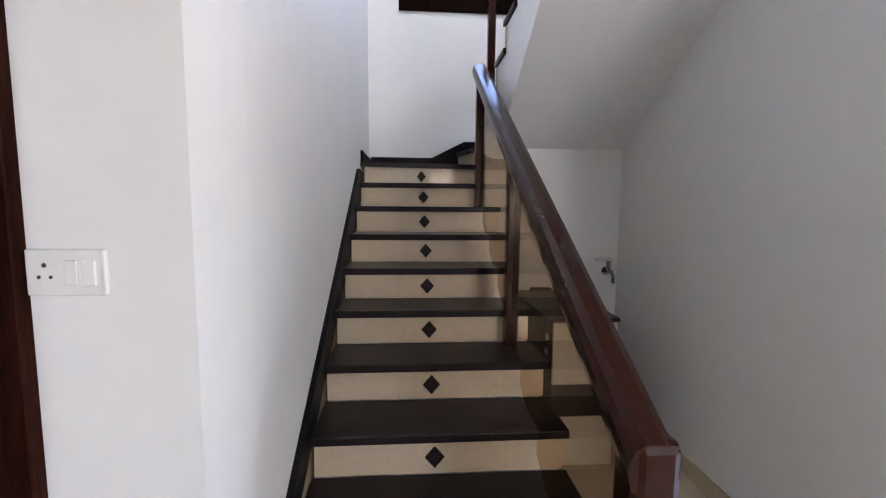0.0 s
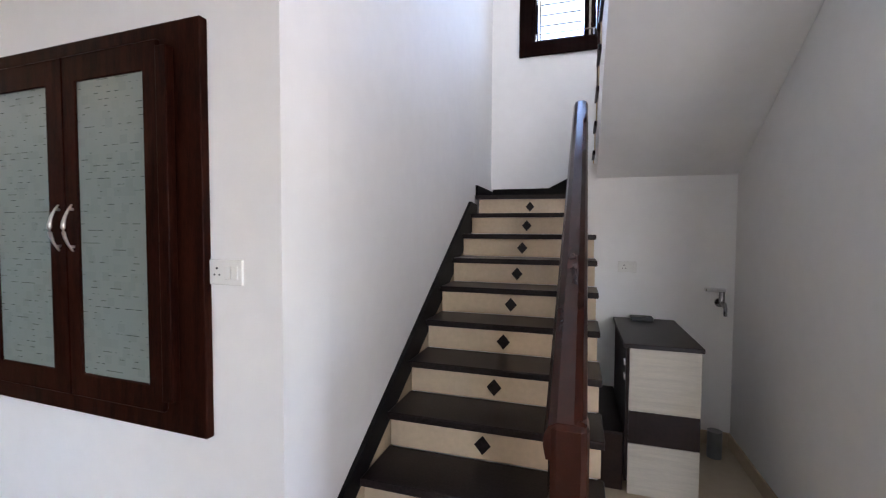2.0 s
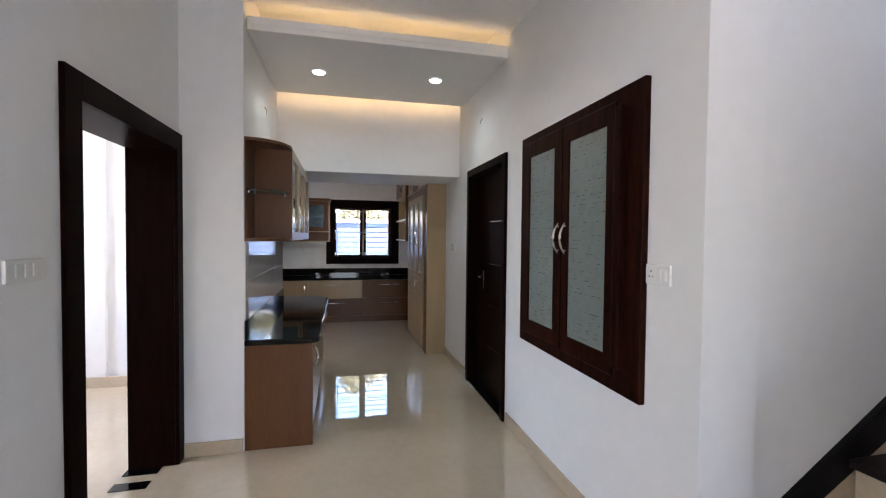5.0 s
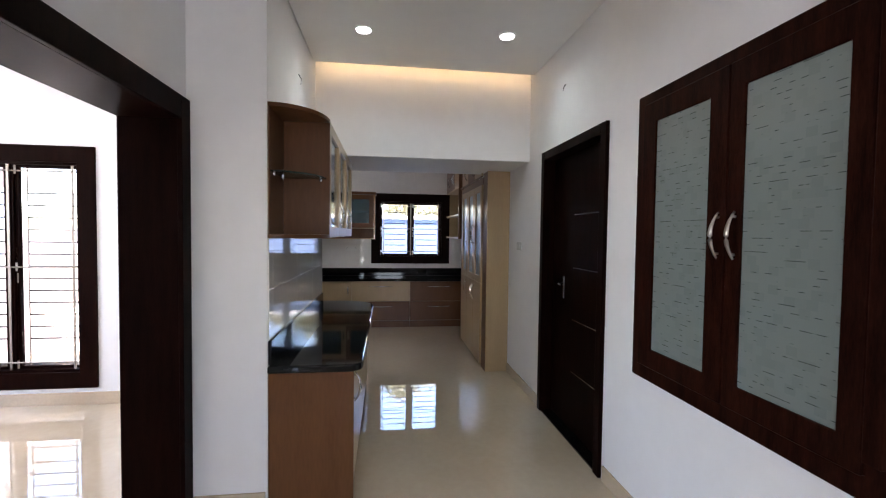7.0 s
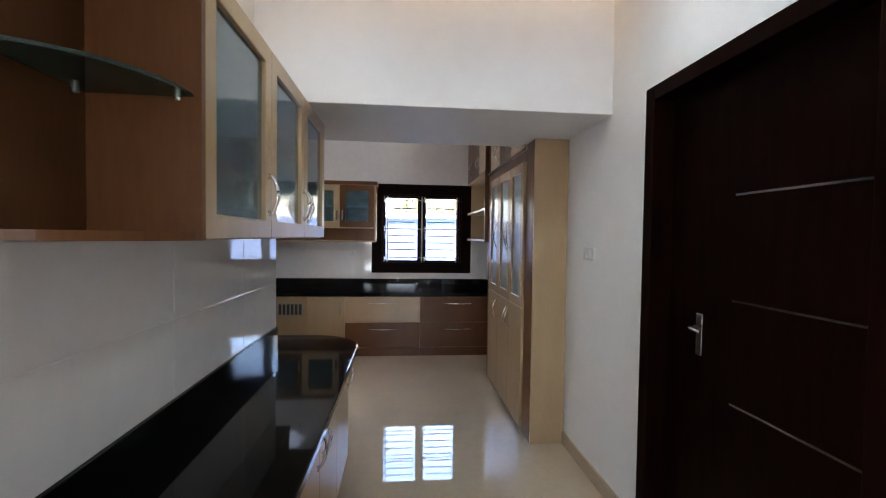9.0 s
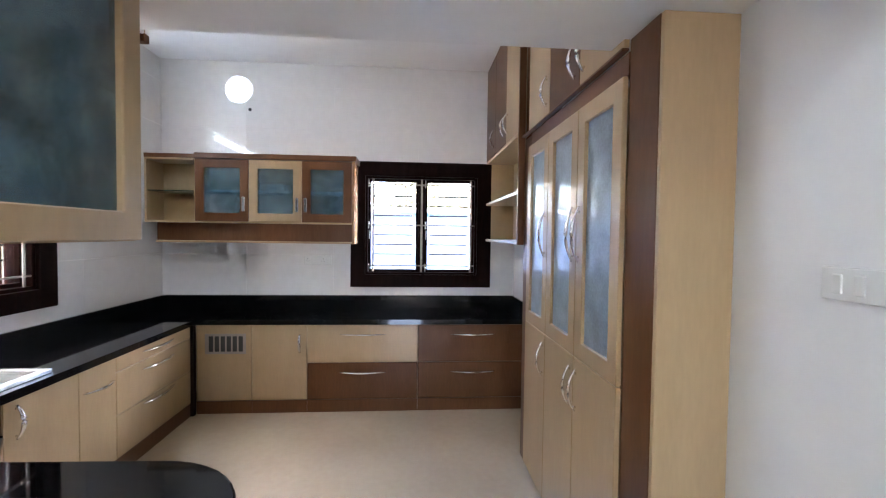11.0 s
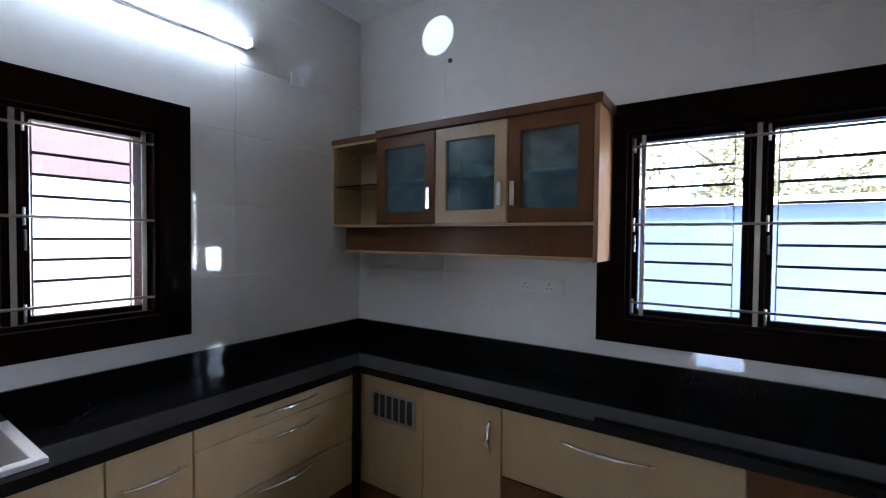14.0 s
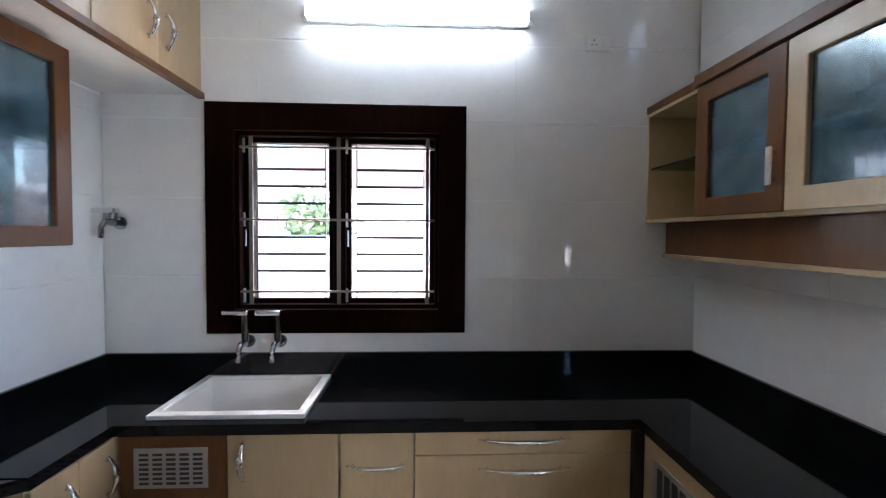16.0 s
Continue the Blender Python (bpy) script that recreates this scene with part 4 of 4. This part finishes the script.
# ---- open shelf unit with loft doors ----
op = thing("shelf_unit", (-6.55, 0.55, 1.40), "beige open shelf unit with cupboards above, beside window", "shelf unit")
for q in ((-7.155, 0.675, 1.394, -5.935, 0.692, 2.10), (-7.155, 0.425, 1.394, -7.137, 0.675, 2.10), (-5.953, 0.425, 1.394, -5.935, 0.675, 2.10), (-7.137, 0.425, 2.08, -5.953, 0.675, 2.10)):
    part("panel", boxes(q), INNER, op)
part("shelf", boxes((-7.137, 0.42, 1.70, -5.953, 0.675, 1.722), bevel=0.002), BEIGE, op)
part("shelf", boxes((-7.155, 0.42, 1.372, -5.935, 0.692, 1.394), bevel=0.002), BEIGE, op)
part("end_panel", boxes((-5.934, 0.412, 1.368, -5.912, 0.455, 2.93), bevel=0.002), BROWN, op, "dark brown end panel")
part("loft_body", boxes((-7.155, 0.44, 2.102, -5.935, 0.692, 2.93)), INNER, op)
for i in range(3):
    a = -7.15 + i * 0.405
    d = part("door", boxes((a, 0.42, 2.105, a + 0.402, 0.438, 2.925), bevel=0.003), BEIGE if i == 2 else BROWN, op)
    part("handle", bow(bmesh.new(), (a + (0.05 if i == 2 else 0.35), 0.42, 2.24), (0, 0, 1), (0, -1, 0), 0.15), CHROME, d, smooth=True)

# ---- tall cabinet ----
tall = thing("tall_cabinet", (-5.1, 0.58, 0), "tall beige and brown cabinet with frosted glass doors", "cabinet")
part("end_panel", boxes((-4.425, 0.462, 0.0, -4.407, 0.698, 2.088), bevel=0.002), BEIGE, tall, "beige end panel")
for q in ((-4.60, 0.46, 0.0, -4.425, 0.48, 2.088), (-5.91, 0.458, 0.0, -5.785, 0.478, 2.04), (-5.785, 0.50, 0.0, -4.60, 0.52, 0.05), (-5.785, 0.458, 1.972, -4.602, 0.48, 2.05), (-5.93, 0.46, 0.0, -5.91, 0.69, 2.93)):
    part("front_strip", boxes(q, bevel=0.002), BROWN, tall)
for q in ((-5.91, 0.68, 0.05, -4.44, 0.694, 2.085), (-5.91, 0.48, 0.03, -4.44, 0.68, 0.05), (-5.91, 0.48, 0.885, -4.44, 0.68, 0.905), (-5.90, 0.50, 1.28, -4.62, 0.68, 1.295), (-5.90, 0.50, 1.66, -4.62, 0.68, 1.675)):
    part("panel", boxes(q), INNER, tall)
seams = (-5.785, -5.39, -4.992, -4.602)
for i, (a0, a1) in enumerate(zip(seams, seams[1:])):
    hxx = (a1 - 0.035, a1 - 0.035, a0 + 0.035)[i]
    d = glazed_door(tall, "y", 0.46, a0 + 0.002, a1 - 0.002, 0.908, 1.968, -1, BEIGE, FROSTB, f=0.072)
    part("handle", bow(bmesh.new(), (hxx, 0.44, 1.435), (0, 0, 1), (0, -1, 0), 0.24, 0.010), CHROME, d, smooth=True)
    d = part("door", boxes((a0 + 0.002, 0.44, 0.030, a1 - 0.002, 0.46, 0.905), bevel=0.003), BEIGE, tall)
    part("handle", bow(bmesh.new(), (hxx, 0.44, 0.77), (0, 0, 1), (0, -1, 0), 0.18, 0.009), CHROME, d, smooth=True)
    d = part("loft_door", boxes((a0 + 0.002, 0.44, 2.064, a1 - 0.002, 0.46, 2.925), bevel=0.003), (BEIGE, BROWN, BEIGE)[i], tall)
    part("handle", bow(bmesh.new(), ((a1 - 0.05, a1 - 0.05, a0 + 0.05)[i], 0.44, 2.19), (0, 0, 1), (0, -1, 0), 0.16), CHROME, d, smooth=True)
part("loft_filler", boxes((-4.70, 0.46, 2.115, -4.60, 0.48, 2.93)), BROWN, tall)
part("cornice", boxes((-5.91, 0.432, 2.051, -4.602, 0.458, 2.062), bevel=0.003), BROWN, tall, "thin brown ledge")

# ---- side wall cabinets by the sink ----
sc = thing("side_wall_cabinet", (-4.4, -1.6, 1.40), "beige wall cabinet with frosted glass doors beside sink", "cabinet")
for q in ((-4.57, -1.90, 1.395, -4.285, -1.885, 2.06), (-4.57, -1.885, 1.395, -4.285, -1.175, 1.41), (-4.57, -1.885, 2.045, -4.285, -1.175, 2.06), (-4.30, -1.885, 1.41, -4.285, -1.175, 2.045), (-4.55, -1.88, 1.72, -4.30, -1.18, 1.735)):
    part("panel", boxes(q), BEIGE, sc)
for a in (-1.90, -1.54):
    d = glazed_door(sc, "x", -4.57, a, a + 0.357, 1.395, 2.06, -1, BROWN if a < -1.8 else BEIGE, FROST, f=0.065)
    part("handle", bow(bmesh.new(), (-4.59, a + 0.31, 1.56), (0, 0, 1), (-1, 0, 0), 0.15), CHROME, d, smooth=True)
lc = thing("loft_cupboard", (-4.6, -1.8, 2.2), "beige loft cupboard with steel handles under the ceiling", "cupboard")
part("body", boxes((-4.73, -2.455, 2.201, -4.285, -1.175, 2.93)), INNER, lc)
part("bottom_trim", boxes((-4.765, -2.455, 2.07, -4.732, -1.175, 2.098), bevel=0.002), BROWN, lc)
for a0, a1, hy in ((-2.45, -2.12, -2.175), (-2.116, -1.78, -2.058), (-1.776, -1.46, -1.515), (-1.456, -1.18, -1.40)):
    d = part("door", boxes((-4.752, a0, 2.10, -4.732, a1, 2.925), bevel=0.003), BEIGE, lc)
    part("handle", bow(bmesh.new(), (-4.752, hy, 2.25), (0, 0, 1), (-1, 0, 0), 0.15), CHROME, d, smooth=True)

# ---- tube light ----
tl = thing("tube_light", (-5.77, -2.455, 2.44), "lit white tube light batten on the tiles", "tube light")
part("batten", boxes((-6.30, -2.457, 2.435, -5.235, -2.425, 2.480), bevel=0.004), PLASTIC, tl)
part("tube", rod(bmesh.new(), (-6.28, -2.394, 2.457), (-5.255, -2.394, 2.457), 0.021, 18), TUBE, tl, "glowing white tube", smooth=False)
part("end_cap", boxes((-6.305, -2.44, 2.432, -6.28, -2.370, 2.482), bevel=0.004), PLASTIC, tl)
part("end_cap", boxes((-5.255, -2.44, 2.432, -5.23, -2.370, 2.482), bevel=0.004), PLASTIC, tl)

# round frosted light in the tiles, open to the daylight behind
bm = bmesh.new()
n = 32
loops = []
for x, inner in ((-7.1575, True), (-7.1575, False), (-7.166, False), (-7.166, True)):
    vs = []
    for k in range(n):
        a = 2 * math.pi * k / n
        e = 0.118 if inner else 0.1205 / max(abs(math.cos(a)), abs(math.sin(a)))
        vs.append(bm.verts.new((x, -1.80 + e * math.cos(a), 2.69 + e * math.sin(a))))
    loops.append(vs)
for A, B in zip(loops, loops[1:] + loops[:1]):
    for k in range(n):
        bm.faces.new((A[k], B[k], B[(k + 1) % n], A[(k + 1) % n]))
bmesh.ops.recalc_face_normals(bm, faces=bm.faces[:])
solid("vent_surround", bm, TILE, "tile cut round the vent opening", "tile")
solid("vent_cover", rod(bmesh.new(), (-7.166, -1.80, 2.69), (-7.163, -1.80, 2.69), 0.12, 32), ACRYL, "round frosted white vent cover letting daylight in", "vent", kind="")
solid("wall_nail", rod(bmesh.new(), (-7.158, -1.703, 2.515), (-7.150, -1.703, 2.515), 0.014, 12), DARKP, "small dark cable hole plug on the tiles", "plug", kind="")

# ---- under the stairs ----
uc = thing("washing_cabinet", (1.3, 1.75, 0), "cream grained cabinet with dark band and dark top", "cabinet", m=ST)
part("body", boxes((1.13, 1.41, 0.06, 1.49, 2.155, 0.805)), DARKLAM, uc, "dark brown side panels")
part("front_panel", boxes((1.147, 1.392, 0.462, 1.494, 1.41, 0.805), bevel=0.002), CREAM, uc)
part("front_panel", boxes((1.147, 1.392, 0.0, 1.494, 1.41, 0.280), bevel=0.002), CREAM, uc)
part("band", boxes((1.147, 1.394, 0.282, 1.494, 1.41, 0.460)), DARKLAM, uc, "dark brown band")
part("top", boxes((1.115, 1.385, 0.806, 1.505, 2.16, 0.830), bevel=0.003), TREAD, uc, "dark top board")
part("hinge", boxes((1.122, 1.425, 0.70, 1.1295, 1.46, 0.73), (1.122, 1.425, 0.62, 1.1295, 1.46, 0.65)), STEEL, uc)
lb = thing("floor_box", (1.06, 1.75, 0), "low dark brown box in the gap beside the stairs", "box", m=ST)
part("body", boxes((0.998, 1.41, 0.0, 1.124, 2.14, 0.315), bevel=0.004), DARKLAM, lb)
part("lid", boxes((0.994, 1.40, 0.316, 1.126, 2.145, 0.332), bevel=0.003), TREAD, lb, "dark polished lid")
bx_ = thing("small_case", (1.28, 2.08, 0.83), "small dark flat case lying on the cabinet", "case", m=ST)
part("case", boxes((1.22, 2.04, 0.831, 1.36, 2.13, 0.858), bevel=0.006), DARKP, bx_)
pv = thing("drain_pipe", (1.72, 1.98, 0), "short grey plastic pipe standing on the floor", "pipe", m=ST)
part("pipe", rod(bmesh.new(), (1.72, 1.98, 0), (1.72, 1.98, 0.17), 0.042, 20), GREYP, pv, smooth=False)

# ---- outdoors ----
solid("ground", boxes((-200, -200, -0.5, 200, 200, -0.3)), GROUND, "dusty paved ground round the house", "ground")
bw = thing("compound_wall", (-9.6, -1, -0.3), "pale blue painted compound wall outside", "wall")
part("masonry", boxes((-9.75, -6.5, -0.3, -9.6, 4, 1.75), bevel=0.01), BLUEWALL, bw)
part("coping", boxes((-9.8, -6.5, 1.75, -9.55, 4, 1.82), bevel=0.01), OUTWHITE, bw)
bw = thing("garden_wall", (-5, -4.6, -0.3), "low white painted wall outside the window", "wall")
part("masonry", boxes((-9.5, -4.75, -0.3, -4.3, -4.6, 1.42), bevel=0.01), OUTWHITE, bw)
gp = thing("gate_pillar", (-6.95, -4.5, -0.3), "salmon painted pillar standing in front of the white wall", "pillar")
part("shaft", boxes((-7.35, -4.595, -0.3, -6.58, -4.44, 1.80), bevel=0.01), PINKWALL, gp)
part("cap", boxes((-7.39, -4.60, 1.80, -6.54, -4.40, 1.86), bevel=0.01), OUTWHITE, gp, "white cap")
nh = thing("neighbour_house", (-6, -9, -0.3), "salmon painted neighbouring house", "house")
part("wall", boxes((-11, -10.5, 2.35, -3.0, -9.0, 7.0)), PINKWALL, nh, "salmon upper wall")
part("lower_wall", boxes((-11, -10.5, -0.3, -3.0, -9.02, 2.35)), OUTWHITE, nh, "white lower wall")


def tree(name, base, height, crown, leaves, label, seed, leaf=LEAF):
    rnd = random.Random(seed)
    t = thing(name, base, label, "tree")
    b = Vector(base)
    bm = sweep(bmesh.new(), [b, b + Vector((0.05, 0.02, height * 0.4)), b + Vector((-0.03, 0.06, height * 0.75))], [0.09, 0.07, 0.04], 8)
    for k in range(6):
        a = k * 1.05
        p = b + Vector((0, 0, height * (0.4 + 0.06 * k)))
        sweep(bm, [p, p + Vector((math.cos(a) * crown * 0.4, math.sin(a) * crown * 0.4, 0.3)), p + Vector((math.cos(a) * crown * 0.8, math.sin(a) * crown * 0.8, 0.7))], [0.035, 0.022, 0.01], 6)
    part("trunk", bm, BARK, t)
    bm = bmesh.new()
    clumps = [b + Vector((rnd.gauss(0, crown * 0.45), rnd.gauss(0, crown * 0.45), height * 0.75 + rnd.gauss(0, crown * 0.35))) for _ in range(26)]
    for i in range(leaves):
        c = rnd.choice(clumps) + Vector((rnd.gauss(0, 0.2), rnd.gauss(0, 0.2), rnd.gauss(0, 0.16)))
        q = Euler((rnd.uniform(0, 6.3), rnd.uniform(0, 6.3), rnd.uniform(0, 6.3))).to_matrix()
        s = rnd.uniform(0.05, 0.10)
        vs = [bm.verts.new(c + q @ Vector(p)) for p in ((0, -s, 0), (s * 0.4, 0, 0.01), (0, s, 0), (-s * 0.4, 0, 0.01))]
        bm.faces.new(vs)
    part("crown", bm, leaf, t)
    return t


tree("tree", (-11.6, 0.2, -0.3), 3.2, 1.4, 4200, "leafy green tree beyond the blue wall", 3)
tree("tree", (-12.2, -2.6, -0.3), 3.0, 1.3, 3600, "leafy green tree beyond the blue wall", 5)
tree("shrub", (-4.45, -5.9, -0.3), 2.45, 0.34, 420, "green shrub behind the white wall", 8, LEAFG)

# ---- tiles on the kitchen walls, one by one ----


def tiles(parent_label, name, plane, axis, sign, a0, a1, z0, z1, wa, hz, holes, offset=0.0, ga=0.0006, gz=0.0018):
    """Tiles on a wall; axis 'x': wall in an x plane that runs along y."""
    root = tagged(new(name), parent_label, "wall tiles", "", "structure")
    OFFSET[root.name] = Vector((0, 0, 0))
    back = 0.009

    def bx(a, lo, b, hi, q0, q1):
        return (q0, a, lo, q1, b, hi) if axis == "x" else (a, q0, lo, b, q1, hi)
    part("grout_bed", boxes(*[bx(a, lo, b, hi, plane + sign * 0.0066, plane - sign * 0.004) for a, lo, b, hi in with_hole(a0, z0, a1, z1, holes)]), GROUT, root)
    z = z0
    while z < z1 - 0.01:
        zt = min(z + hz, z1)
        a = a0 - offset
        while a < a1 - 0.005:
            b = min(a + wa, a1)
            aa = max(a, a0)
            rects = with_hole(aa + ga, z + gz, b - ga, zt - gz, [h for h in holes if h[0] < b and h[2] > aa and h[1] < zt and h[3] > z])
            clip = [(max(r[0], aa + ga), max(r[1], z + gz), min(r[2], b - ga), min(r[3], zt - gz)) for r in rects]
            clip = [r for r in clip if r[2] - r[0] > 0.004 and r[3] - r[1] > 0.004]
            if clip:
                bm = boxes(*[bx(r[0], r[1], r[2], r[3], plane, plane + sign * 0.008) for r in clip], bevel=0.0016 if len(clip) == 1 else 0.0)
                part("tile", bm, TILE, root)
            a += wa
        z = zt
    return root


tiles("large off-white glazed wall tiles round the window", "tiles_back", -7.166, "x", 1, -2.458, 0.69, 0.858, 2.935, 0.765, 0.3745, [KW, VENT], 0.042, 0.0008, 0.0008)
tiles("large off-white glazed wall tiles behind the sink", "tiles_sink", -2.466, "y", 1, -7.156, -4.29, 0.858, 2.935, 1.22, 0.3745, [SW], 0.3, 0.0008, 0.0044)
tiles("large off-white glazed wall tiles beside the shelf", "tiles_side", 0.70, "y", -1, -7.156, -5.94, 0.858, 2.935, 0.765, 0.3745, [], 0.3)
tiles("large off-white glazed wall tiles on the side wall", "tiles_partition", -4.28, "x", -1, -2.456, -1.43, 0.858, 2.08, 0.765, 0.3745, [], 0.2)
tiles("off-white glazed tiles behind the pantry counter", "tiles_pantry", -1.170, "y", 1, -4.17, -2.335, 0.876, 1.40, 0.62, 0.262, [], 0.1)
